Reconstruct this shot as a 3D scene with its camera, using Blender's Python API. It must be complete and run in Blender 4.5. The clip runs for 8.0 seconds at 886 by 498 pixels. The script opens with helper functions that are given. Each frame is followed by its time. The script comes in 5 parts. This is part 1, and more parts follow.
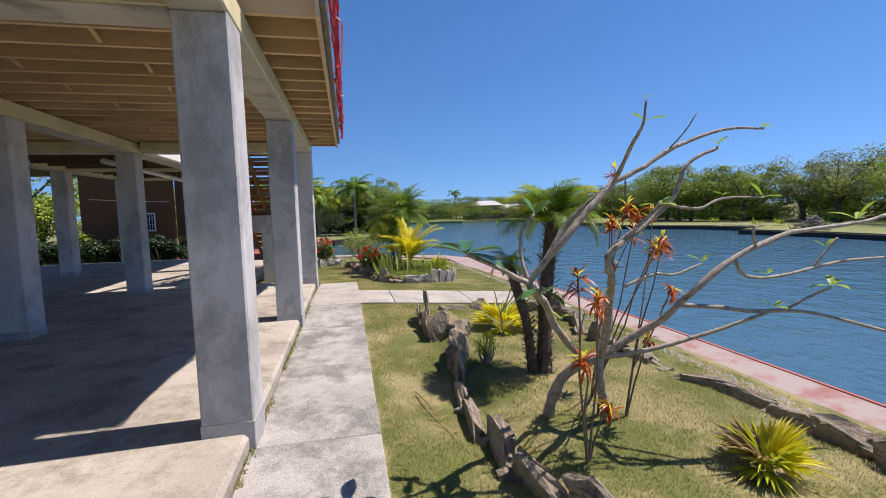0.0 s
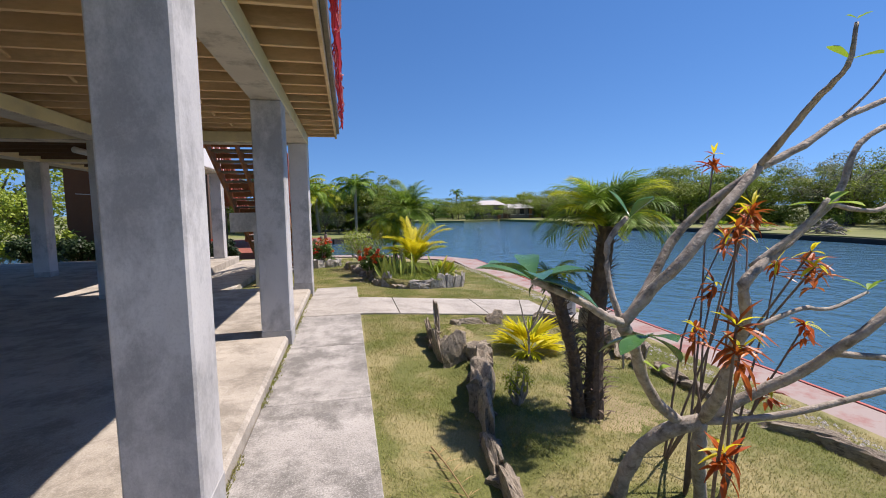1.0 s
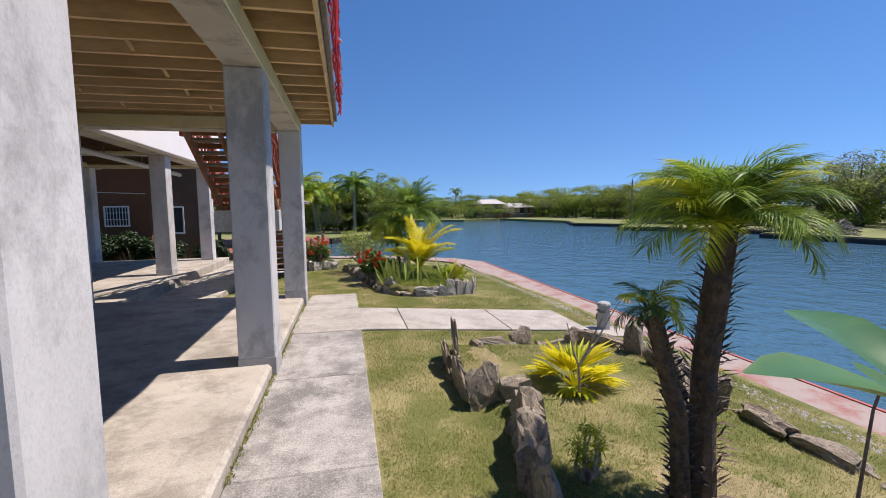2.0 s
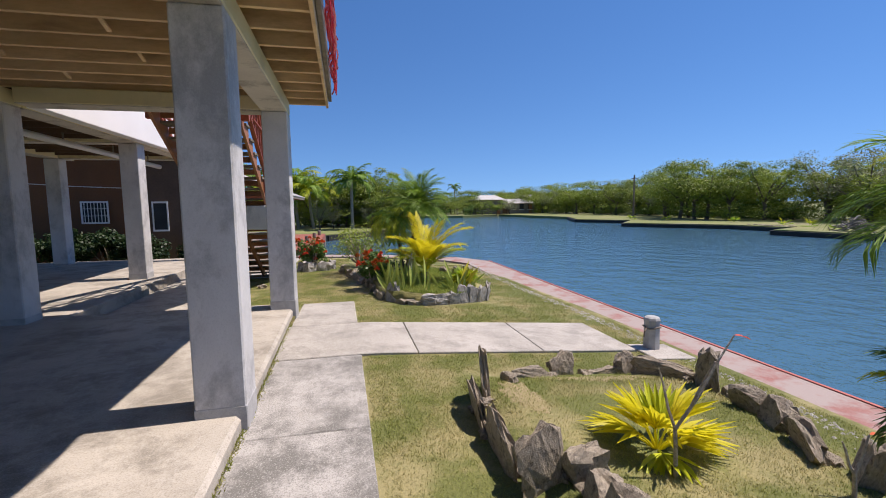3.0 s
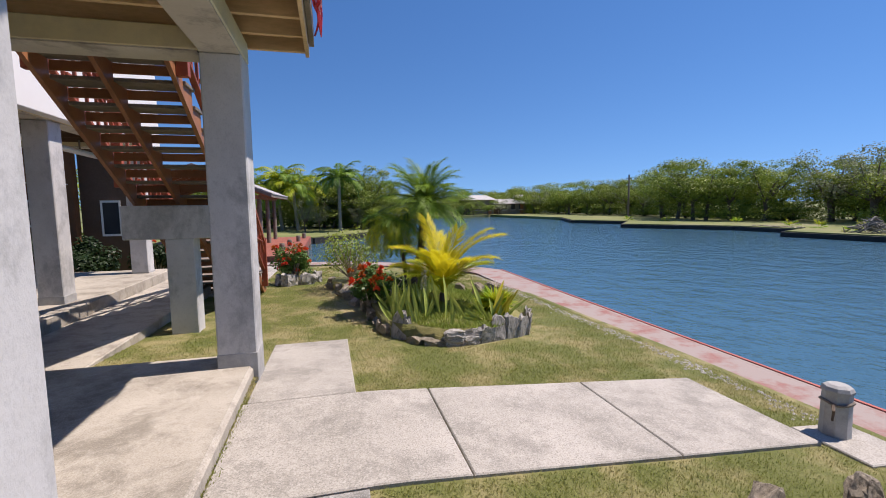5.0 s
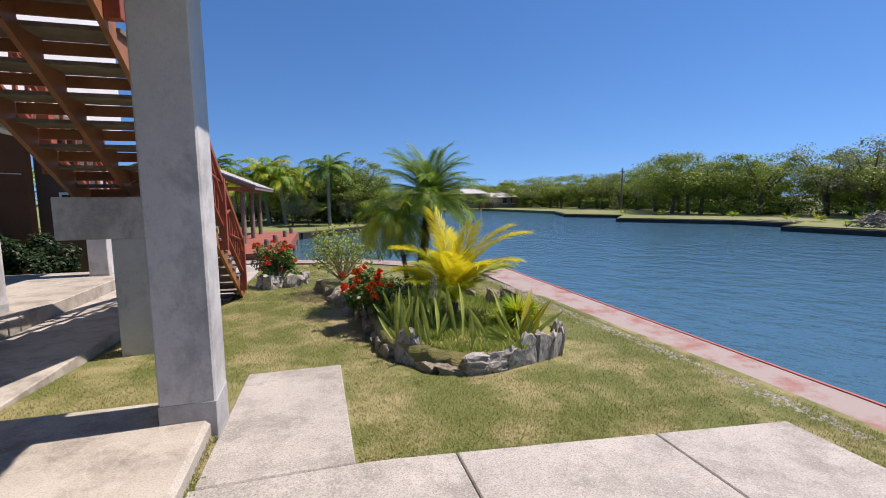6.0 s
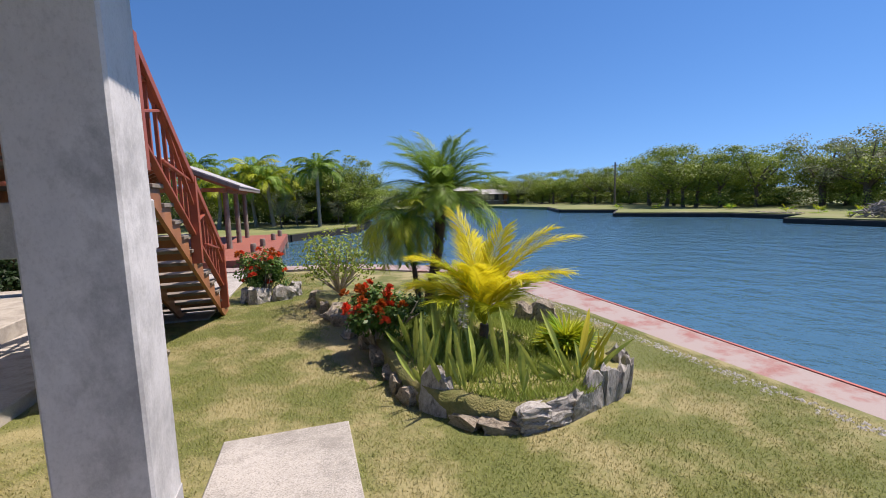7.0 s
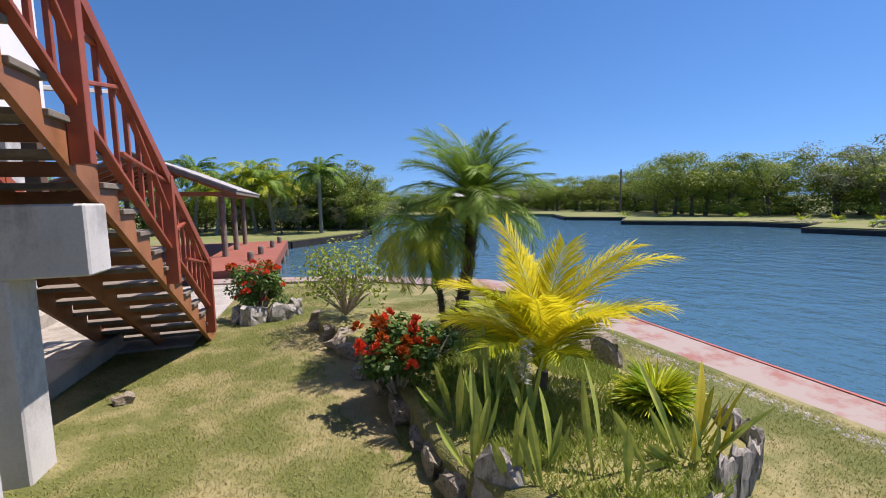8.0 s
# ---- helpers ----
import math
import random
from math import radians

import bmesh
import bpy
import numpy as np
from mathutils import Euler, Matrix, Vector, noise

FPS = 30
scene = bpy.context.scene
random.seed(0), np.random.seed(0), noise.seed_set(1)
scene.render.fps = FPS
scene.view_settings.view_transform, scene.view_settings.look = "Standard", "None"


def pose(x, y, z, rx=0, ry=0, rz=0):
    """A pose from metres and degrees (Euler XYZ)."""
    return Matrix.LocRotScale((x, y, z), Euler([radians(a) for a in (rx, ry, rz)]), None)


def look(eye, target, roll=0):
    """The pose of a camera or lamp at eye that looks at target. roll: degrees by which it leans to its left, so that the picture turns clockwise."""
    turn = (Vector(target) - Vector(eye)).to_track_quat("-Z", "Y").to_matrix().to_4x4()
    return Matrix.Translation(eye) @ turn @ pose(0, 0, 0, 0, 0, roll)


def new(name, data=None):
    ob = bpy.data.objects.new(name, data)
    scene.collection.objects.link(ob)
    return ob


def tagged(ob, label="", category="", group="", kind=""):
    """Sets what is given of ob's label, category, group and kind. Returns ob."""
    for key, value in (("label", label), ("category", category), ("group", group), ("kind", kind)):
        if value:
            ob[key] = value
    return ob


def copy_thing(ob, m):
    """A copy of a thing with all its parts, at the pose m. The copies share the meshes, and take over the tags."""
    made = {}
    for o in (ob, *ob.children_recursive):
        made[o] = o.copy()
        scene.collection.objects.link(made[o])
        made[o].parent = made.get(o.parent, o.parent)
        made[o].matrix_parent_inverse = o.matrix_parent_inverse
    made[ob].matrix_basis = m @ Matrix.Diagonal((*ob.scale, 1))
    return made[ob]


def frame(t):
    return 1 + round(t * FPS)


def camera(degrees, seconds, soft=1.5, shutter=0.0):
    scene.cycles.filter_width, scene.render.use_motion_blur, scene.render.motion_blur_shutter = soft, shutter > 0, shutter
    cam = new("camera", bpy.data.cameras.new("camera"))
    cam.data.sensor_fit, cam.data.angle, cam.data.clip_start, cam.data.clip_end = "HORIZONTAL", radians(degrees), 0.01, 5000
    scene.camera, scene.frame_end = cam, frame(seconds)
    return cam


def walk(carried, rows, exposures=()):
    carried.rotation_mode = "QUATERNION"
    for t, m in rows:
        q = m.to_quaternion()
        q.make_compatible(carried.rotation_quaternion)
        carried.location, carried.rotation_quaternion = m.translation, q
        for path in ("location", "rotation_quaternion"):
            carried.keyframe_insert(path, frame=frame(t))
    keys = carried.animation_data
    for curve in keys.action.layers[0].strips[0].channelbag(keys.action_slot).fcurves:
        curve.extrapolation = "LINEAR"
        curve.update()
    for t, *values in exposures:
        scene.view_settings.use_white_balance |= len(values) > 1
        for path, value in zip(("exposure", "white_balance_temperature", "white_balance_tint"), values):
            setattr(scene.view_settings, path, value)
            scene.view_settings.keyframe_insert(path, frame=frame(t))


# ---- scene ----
import itertools

# ---- camera and walk ----
cam = camera(89.9, 8.0, 1.0)
METRES, EYE, TILT, LEAN, TURN = 8.824, 1.5, 0.0, 0.0, -12.1
ROWS = [
    (0.0, 0.0, 0.0, 0.0, -0.14, -4.94, 1.57),
    (0.5, -0.0067, 0.0508, 0.0007, 0.14, -5.07, 1.29),
    (1.0, -0.0194, 0.105, 0.0001, -0.03, -5.04, 0.91),
    (1.5, -0.0329, 0.1621, -0.0016, -0.17, -5.02, 0.74),
    (3.0, -0.0709, 0.3486, -0.0016, -0.55, -5.7, 0.68),
    (3.5, -0.0853, 0.4112, -0.0029, -0.77, -5.76, 0.54),
    (4.0, -0.0982, 0.4733, -0.0038, -0.95, -5.78, 0.58),
    (4.5, -0.1111, 0.5345, -0.0033, -1.46, -5.76, 0.67),
    (5.0, -0.1264, 0.5976, -0.0028, -2.16, -5.68, 0.66),
    (6.5, -0.1656, 0.7887, -0.0061, -4.17, -6.83, 0.99),
    (7.0, -0.1852, 0.8516, -0.0045, -4.84, -6.81, 1.67),
    (7.5, -0.2028, 0.9138, -0.0028, -5.02, -6.33, 1.84),
    (8.0, -0.2145, 0.9758, -0.0034, -4.74, -6.03, 1.24),
]
EXPOSURE, KELVIN, TINT = 0.36, 6650, 20
walk(cam, [(t, pose(0, 0, EYE, TILT, LEAN, TURN) @ pose(METRES * x, METRES * y, METRES * z, 90 + pitch, roll, yaw)) for t, x, y, z, yaw, pitch, roll in ROWS],
     exposures=[(0.0, EXPOSURE + 0.05, KELVIN, TINT), (5.0, EXPOSURE - 0.04, KELVIN, TINT), (8.0, EXPOSURE + 0.13, KELVIN, TINT)])

# ---- world and sun ----
TO_SUN = Vector((1.0, 0.03, 1.89)).normalized()
world = bpy.data.worlds.new("world")
scene.world = world
world.use_nodes = True
wn = world.node_tree.nodes
wn.clear()
sky = wn.new("ShaderNodeTexSky")
sky.sky_type, sky.sun_disc = "NISHITA", False
sky.sun_elevation = math.asin(TO_SUN.z)
sky.sun_rotation = math.atan2(TO_SUN.x, TO_SUN.y)
sky.air_density, sky.dust_density, sky.ozone_density = 1.0, 0.0, 7.0
back = wn.new("ShaderNodeBackground")
back.inputs["Strength"].default_value = 0.108
wout = wn.new("ShaderNodeOutputWorld")
deep = wn.new("ShaderNodeHueSaturation")
deep.inputs["Saturation"].default_value = 1.15
sky_coord, sky_lift = wn.new("ShaderNodeTexCoord"), wn.new("ShaderNodeVectorMath")
sky_lift.operation = "ADD"
sky_lift.inputs[1].default_value = (0, 0, 0.13)
world.node_tree.links.new(sky_coord.outputs["Generated"], sky_lift.inputs[0])
world.node_tree.links.new(sky_lift.outputs["Vector"], sky.inputs["Vector"])
world.node_tree.links.new(sky.outputs["Color"], deep.inputs["Color"])
world.node_tree.links.new(deep.outputs["Color"], back.inputs["Color"])
world.node_tree.links.new(back.outputs["Background"], wout.inputs["Surface"])
sun_data = bpy.data.lights.new("sun", "SUN")
sun_data.energy, sun_data.angle, sun_data.color = 5.0, radians(0.53), (1.0, 0.94, 0.84)
sun = new("sun", sun_data)
sun.matrix_world = look(TO_SUN * 60, (0, 0, 0))


# ---- materials ----
def surface(name, low, high, size=0.4, fine=40.0, rough=0.8, bump=0.3, spread=0.12, stain=None, stain_size=1.3, stain_amount=0.5,
            metallic=0.0, stretch=(1, 1, 1), grain=0.35, spec=0.4, through_light=0.0, vary=0.0, distance=0.004, stain_from=0.52, fixed=False, detail=5):
    """A procedural surface: two noise scales mix low and high, stains of their own shape, fine relief, variation from object to object and from piece to piece."""
    m = bpy.data.materials.new(name)
    m.use_nodes = True
    n, l = m.node_tree.nodes, m.node_tree.links
    bsdf = n["Principled BSDF"]
    coord = n.new("ShaderNodeTexCoord")
    mapping = n.new("ShaderNodeMapping")
    mapping.inputs["Scale"].default_value = stretch
    l.new(coord.outputs["Object"], mapping.inputs["Vector"])
    info = n.new("ShaderNodeObjectInfo")
    shift = n.new("ShaderNodeVectorMath")
    shift.operation = "ADD"
    wide = n.new("ShaderNodeMath")
    wide.operation = "MULTIPLY"
    wide.inputs[1].default_value = 37.0 if vary and not fixed else 0.0
    l.new(info.outputs["Random"], wide.inputs[0])
    l.new(mapping.outputs["Vector"], shift.inputs[0])
    l.new(wide.outputs[0], shift.inputs[1])

    def cloud(scale, detail, rough_n=0.55):
        t = n.new("ShaderNodeTexNoise")
        t.inputs["Scale"].default_value, t.inputs["Detail"].default_value, t.inputs["Roughness"].default_value = scale, detail, rough_n
        l.new(shift.outputs["Vector"], t.inputs["Vector"])
        return t.outputs["Fac"]

    def ramp(value, a, b):
        t = n.new("ShaderNodeMapRange")
        t.inputs["From Min"].default_value, t.inputs["From Max"].default_value = a, b
        l.new(value, t.inputs["Value"])
        return t.outputs["Result"]

    def mix(fac, a, b, kind="MIX"):
        t = n.new("ShaderNodeMix")
        t.data_type, t.blend_type = "RGBA", kind
        for sock, v in ((t.inputs[0], fac), (t.inputs[6], a), (t.inputs[7], b)):
            if isinstance(v, (int, float)):
                sock.default_value = v
            elif isinstance(v, (tuple, list)):
                sock.default_value = (*v, 1)
            else:
                l.new(v, sock)
        return t.outputs[2]

    coarse, small = cloud(1 / size, detail, 0.55 if detail < 8 else 0.66), cloud(fine, 3, 0.6)
    colour = mix(ramp(coarse, 0.5 - spread * 2, 0.5 + spread * 2), low, high)
    grey = ramp(small, 0.3, 0.7)
    dark = tuple(c * (1 - grain) for c in low)
    colour = mix(mix(1.0, grey, (grain, grain, grain), "MULTIPLY"), colour, dark)
    if stain:
        blot = ramp(cloud(1 / stain_size, 7, 0.65), stain_from, stain_from + 0.14)
        colour = mix(mix(1.0, blot, (stain_amount,) * 3, "MULTIPLY"), colour, stain)
    if vary:
        geo_info = n.new("ShaderNodeNewGeometry")
        both = n.new("ShaderNodeMath")
        both.operation = "ADD"
        l.new(info.outputs["Random"], both.inputs[0])
        l.new(geo_info.outputs["Random Per Island"], both.inputs[1])
        hsv = n.new("ShaderNodeHueSaturation")
        l.new(ramp(both.outputs[0], 0, 2), hsv.inputs["Value"])
        value = n.new("ShaderNodeMapRange")
        value.inputs["From Max"].default_value = 2.0
        value.inputs["To Min"].default_value, value.inputs["To Max"].default_value = 1 - vary, 1 + vary
        l.new(both.outputs[0], value.inputs["Value"])
        l.new(value.outputs["Result"], hsv.inputs["Value"])
        l.new(colour, hsv.inputs["Color"])
        colour = hsv.outputs["Color"]
    l.new(colour, bsdf.inputs["Base Color"])
    bsdf.inputs["Metallic"].default_value = metallic
    bsdf.inputs["Specular IOR Level"].default_value = spec
    r = n.new("ShaderNodeMapRange")
    r.inputs["To Min"].default_value, r.inputs["To Max"].default_value = max(0.02, rough - 0.12), min(1, rough + 0.1)
    l.new(coarse, r.inputs["Value"])
    l.new(r.outputs["Result"], bsdf.inputs["Roughness"])
    if bump:
        b = n.new("ShaderNodeBump")
        b.inputs["Strength"].default_value, b.inputs["Distance"].default_value = bump, distance
        total = n.new("ShaderNodeMath")
        total.operation = "ADD"
        l.new(small, total.inputs[0])
        l.new(coarse, total.inputs[1])
        l.new(total.outputs[0], b.inputs["Height"])
        l.new(b.outputs["Normal"], bsdf.inputs["Normal"])
    if through_light:
        out = n["Material Output"]
        tr = n.new("ShaderNodeBsdfTranslucent")
        l.new(colour, tr.inputs["Color"])
        blend = n.new("ShaderNodeMixShader")
        blend.inputs["Fac"].default_value = through_light
        l.new(bsdf.outputs["BSDF"], blend.inputs[1])
        l.new(tr.outputs["BSDF"], blend.inputs[2])
        l.new(blend.outputs["Shader"], out.inputs["Surface"])
    return m


def leafy(name, low, high, rough=0.5, vary=0.3, through_light=0.3, size=0.5):
    return surface(name, low, high, size=size, fine=25, rough=rough, bump=0.0, grain=0.25, through_light=through_light, vary=vary, spec=0.35)


def concrete(name, low, high, dark, pale, blot=0.6, scale=1.0, stretch=(1, 1, 1), specks=0.3, swirl=0.25, bump=0.4, rough=0.85, edges=(0.42, 0.6)):
    """Trowelled concrete: clouded tone, ragged mildew stains, thin swirl marks of the float and fine aggregate specks."""
    m = bpy.data.materials.new(name)
    m.use_nodes = True
    n, l = m.node_tree.nodes, m.node_tree.links
    bsdf = n["Principled BSDF"]
    coord, mapping, info = n.new("ShaderNodeTexCoord"), n.new("ShaderNodeMapping"), n.new("ShaderNodeObjectInfo")
    mapping.inputs["Scale"].default_value = stretch
    shift, wide = n.new("ShaderNodeVectorMath"), n.new("ShaderNodeMath")
    shift.operation, wide.operation = "ADD", "MULTIPLY"
    wide.inputs[1].default_value = 41.0
    l.new(info.outputs["Random"], wide.inputs[0])
    l.new(coord.outputs["Object"], mapping.inputs["Vector"])
    l.new(mapping.outputs["Vector"], shift.inputs[0])
    l.new(wide.outputs[0], shift.inputs[1])

    def cloud(size, detail, gain, twist=0.0):
        t = n.new("ShaderNodeTexNoise")
        t.inputs["Scale"].default_value, t.inputs["Detail"].default_value = size, detail
        t.inputs["Roughness"].default_value, t.inputs["Distortion"].default_value = gain, twist
        l.new(shift.outputs["Vector"], t.inputs["Vector"])
        return t.outputs["Fac"]

    def ramp(value, a, b, top=1.0):
        t = n.new("ShaderNodeMapRange")
        t.inputs["From Min"].default_value, t.inputs["From Max"].default_value, t.inputs["To Max"].default_value = a, b, top
        l.new(value, t.inputs["Value"])
        return t.outputs["Result"]

    def mix(fac, a, b):
        t = n.new("ShaderNodeMix")
        t.data_type = "RGBA"
        l.new(fac, t.inputs[0])
        for sock, v in ((t.inputs[6], a), (t.inputs[7], b)):
            if isinstance(v, tuple):
                sock.default_value = (*v, 1)
            else:
                l.new(v, sock)
        return t.outputs[2]

    tone, stain, fine = cloud(1.6 * scale, 10, 0.66), cloud(2.6 * scale, 13, 0.74, 0.1), cloud(95, 3, 0.7)
    colour = mix(ramp(tone, 0.36, 0.64), low, high)
    colour = mix(ramp(stain, *edges, blot), colour, dark)
    line = n.new("ShaderNodeMath")
    line.operation = "PINGPONG"
    line.inputs[1].default_value = 0.06
    l.new(cloud(1.3 * scale, 1.5, 0.4, 2.2), line.inputs[0])
    colour = mix(ramp(line.outputs[0], 0.012, 0.0, swirl), colour, pale)
    colour = mix(ramp(fine, 0.52, 0.64, specks), colour, dark)
    colour = mix(ramp(fine, 0.46, 0.36, specks * 0.7), colour, pale)
    l.new(colour, bsdf.inputs["Base Color"])
    bsdf.inputs["Specular IOR Level"].default_value = 0.35
    l.new(ramp(tone, 0.2, 0.8, 1.0), bsdf.inputs["Roughness"])
    for q in bsdf.inputs["Roughness"].links:
        q.from_node.inputs["To Min"].default_value, q.from_node.inputs["To Max"].default_value = rough - 0.12, min(1.0, rough + 0.08)
    b, total = n.new("ShaderNodeBump"), n.new("ShaderNodeMath")
    total.operation = "ADD"
    l.new(fine, total.inputs[0])
    l.new(stain, total.inputs[1])
    b.inputs["Strength"].default_value, b.inputs["Distance"].default_value = bump, 0.004
    l.new(total.outputs[0], b.inputs["Height"])
    l.new(b.outputs["Normal"], bsdf.inputs["Normal"])
    return m


M_COLUMN = concrete("column_plaster", (0.49, 0.485, 0.475), (0.63, 0.625, 0.61), (0.22, 0.22, 0.215), (0.7, 0.695, 0.68), 0.58, 0.8, (1, 1, 0.7), 0.15, 0.08, 0.3, 0.8, (0.49, 0.62))
M_PATCH = concrete("patched_plaster", (0.37, 0.365, 0.35), (0.5, 0.495, 0.48), (0.24, 0.24, 0.235), (0.5, 0.5, 0.49), 0.5, 2.0, (1, 1, 1), 0.25, 0.1, 0.4)
M_FLOOR = concrete("slab_concrete", (0.36, 0.325, 0.27), (0.47, 0.43, 0.365), (0.17, 0.15, 0.12), (0.58, 0.54, 0.48), 0.65, 0.8, (1, 1, 1), 0.4, 0.2, 0.4, 0.82, (0.47, 0.6))
M_WALK = concrete("walk_concrete", (0.31, 0.295, 0.27), (0.44, 0.42, 0.39), (0.13, 0.125, 0.112), (0.54, 0.52, 0.49), 0.85, 1.0, (1, 0.8, 1), 0.6, 0.16, 0.5, 0.86, (0.44, 0.6))
M_PATH = concrete("path_concrete", (0.35, 0.325, 0.285), (0.44, 0.41, 0.365), (0.19, 0.178, 0.155), (0.55, 0.52, 0.47), 0.65, 1.0, (1, 1, 1), 0.75, 0.12, 0.6, 0.88, (0.46, 0.62))
M_BEAM = surface("cream_painted_beam", (0.68, 0.60, 0.33), (0.77, 0.69, 0.44), size=0.8, fine=30, rough=0.6, bump=0.15, stain=(0.35, 0.32, 0.25), stain_size=0.9, stain_amount=0.35, grain=0.1)
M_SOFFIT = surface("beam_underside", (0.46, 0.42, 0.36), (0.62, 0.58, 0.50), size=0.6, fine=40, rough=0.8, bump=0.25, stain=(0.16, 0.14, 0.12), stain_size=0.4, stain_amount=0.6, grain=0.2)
M_JOIST = surface("joist_wood", (0.62, 0.42, 0.21), (0.82, 0.61, 0.36), size=0.35, fine=50, rough=0.65, bump=0.25, stretch=(0.25, 1, 1), stain=(0.14, 0.08, 0.04), stain_size=0.6, stain_amount=0.5, grain=0.3, vary=0.22)
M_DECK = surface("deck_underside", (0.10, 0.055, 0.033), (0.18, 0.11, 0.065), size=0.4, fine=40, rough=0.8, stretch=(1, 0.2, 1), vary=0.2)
M_RED = surface("red_painted_wood", (0.29, 0.07, 0.035), (0.39, 0.105, 0.055), size=0.3, fine=40, rough=0.5, bump=0.15, stain=(0.2, 0.05, 0.03), stain_size=0.4, stain_amount=0.4, grain=0.15, vary=0.08)
M_BROWN = surface("brown_stained_wood", (0.27, 0.11, 0.045), (0.39, 0.17, 0.08), size=0.3, fine=45, rough=0.5, bump=0.2, stain=(0.12, 0.05, 0.025), stain_size=0.4, stain_amount=0.5, grain=0.2, vary=0.12)
M_WHITE = surface("white_paint", (0.74, 0.73, 0.70), (0.82, 0.81, 0.79), size=0.8, fine=30, rough=0.6, bump=0.1, grain=0.06)
M_STONE = surface("grey_stone", (0.26, 0.24, 0.21), (0.56, 0.53, 0.48), size=0.12, fine=55, rough=0.85, bump=0.6, stain=(0.07, 0.06, 0.05), stain_size=0.2, stain_amount=0.7, grain=0.4, vary=0.2, distance=0.012)
M_STONE_BROWN = surface("brown_stone", (0.24, 0.20, 0.15), (0.50, 0.43, 0.33), size=0.1, fine=50, rough=0.9, bump=0.7, stain=(0.05, 0.04, 0.03), stain_size=0.16, stain_amount=0.75, grain=0.45, vary=0.2, distance=0.015)
TURF = dict(size=0.7, detail=9, stain=(0.42, 0.345, 0.19), stain_size=0.7, spread=0.15, stain_from=0.46)
M_LAWN = surface("lawn_soil", (0.10, 0.13, 0.027), (0.235, 0.215, 0.072), fine=55, rough=0.95, bump=0.6, stain_amount=0.45, grain=0.6, distance=0.01, **TURF)
M_BANKGRASS = surface("far_grass", (0.13, 0.165, 0.045), (0.24, 0.24, 0.09), size=3, fine=4, rough=0.95, bump=0.5, stain=(0.27, 0.235, 0.155), stain_size=7, stain_amount=0.6, grain=0.3)
M_SEAWALL = surface("faded_red_concrete", (0.30, 0.12, 0.10), (0.34, 0.20, 0.175), size=0.5, fine=60, rough=0.85, bump=0.6, stain=(0.33, 0.295, 0.27), stain_size=0.45, stain_amount=0.8, grain=0.45, stain_from=0.38, detail=10)
M_SEAWALL_RED = surface("fresh_red_edge", (0.40, 0.09, 0.07), (0.47, 0.15, 0.12), size=0.3, fine=60, rough=0.7, bump=0.3, grain=0.2)
M_DARKWALL = surface("dark_wet_wall", (0.015, 0.014, 0.013), (0.045, 0.042, 0.038), size=0.7, fine=20, rough=0.7, bump=0.4)
M_PEBBLE = surface("pale_pebbles", (0.40, 0.38, 0.35), (0.62, 0.60, 0.56), size=0.05, fine=60, rough=0.9, bump=0.3, vary=0.3)
M_EARTH = surface("planter_soil", (0.19, 0.185, 0.06), (0.34, 0.30, 0.12), size=0.15, fine=60, rough=0.95, bump=0.8, stain=(0.14, 0.16, 0.04), stain_size=0.4, stain_amount=0.7, distance=0.02)
M_GRASS = surface("grass_blades", (0.165, 0.215, 0.036), (0.36, 0.335, 0.11), fine=25, rough=0.65, bump=0.0, grain=0.15, stain_amount=0.5, through_light=0.4, vary=0.16, fixed=True, **TURF)
M_BARK = surface("grey_bark", (0.27, 0.225, 0.175), (0.56, 0.50, 0.42), size=0.035, fine=90, rough=0.85, bump=0.9, stain=(0.09, 0.07, 0.05), stain_size=0.05, stain_amount=0.7, grain=0.35, distance=0.008)
M_TWIG = surface("dark_twig", (0.12, 0.085, 0.07), (0.26, 0.20, 0.16), size=0.05, fine=70, rough=0.85, bump=0.4)
M_DARKBARK = surface("shaggy_palm_bark", (0.07, 0.05, 0.035), (0.20, 0.15, 0.11), size=0.06, fine=60, rough=0.95, bump=0.8, grain=0.4, vary=0.3)
M_TREEBARK = surface("tree_bark", (0.09, 0.07, 0.05), (0.2, 0.165, 0.13), size=0.2, fine=20, rough=0.9, bump=0.5)
M_PALMTRUNK = surface("pale_palm_trunk", (0.22, 0.2, 0.17), (0.36, 0.33, 0.28), size=0.15, fine=20, rough=0.9, bump=0.5)
M_GREEN = leafy("green_leaf", (0.06, 0.13, 0.02), (0.13, 0.23, 0.04))
M_DARKGREEN = leafy("dark_leaf", (0.022, 0.055, 0.014), (0.055, 0.11, 0.028), rough=0.4)
M_TREELEAF = leafy("tree_leaf", (0.15, 0.225, 0.026), (0.29, 0.35, 0.055), rough=0.55, through_light=0.4, vary=0.4, size=1.5)
M_TREELEAF_LIGHT = leafy("light_tree_leaf", (0.19, 0.27, 0.03), (0.34, 0.41, 0.06), rough=0.55, vary=0.4, size=1.5)
M_TREELEAF_GREY = leafy("grey_tree_leaf", (0.16, 0.19, 0.09), (0.27, 0.30, 0.17), rough=0.6, vary=0.35, size=1.5)
M_PALMLEAF = leafy("palm_leaflet", (0.14, 0.26, 0.022), (0.27, 0.40, 0.05), vary=0.3, through_light=0.4)
M_PALMYELLOW = leafy("yellow_palm_leaflet", (0.66, 0.58, 0.012), (0.88, 0.81, 0.05), vary=0.12, through_light=0.5)
M_PALMLIME = leafy("lime_palm_leaflet", (0.34, 0.40, 0.015), (0.58, 0.60, 0.03), vary=0.25, through_light=0.35)
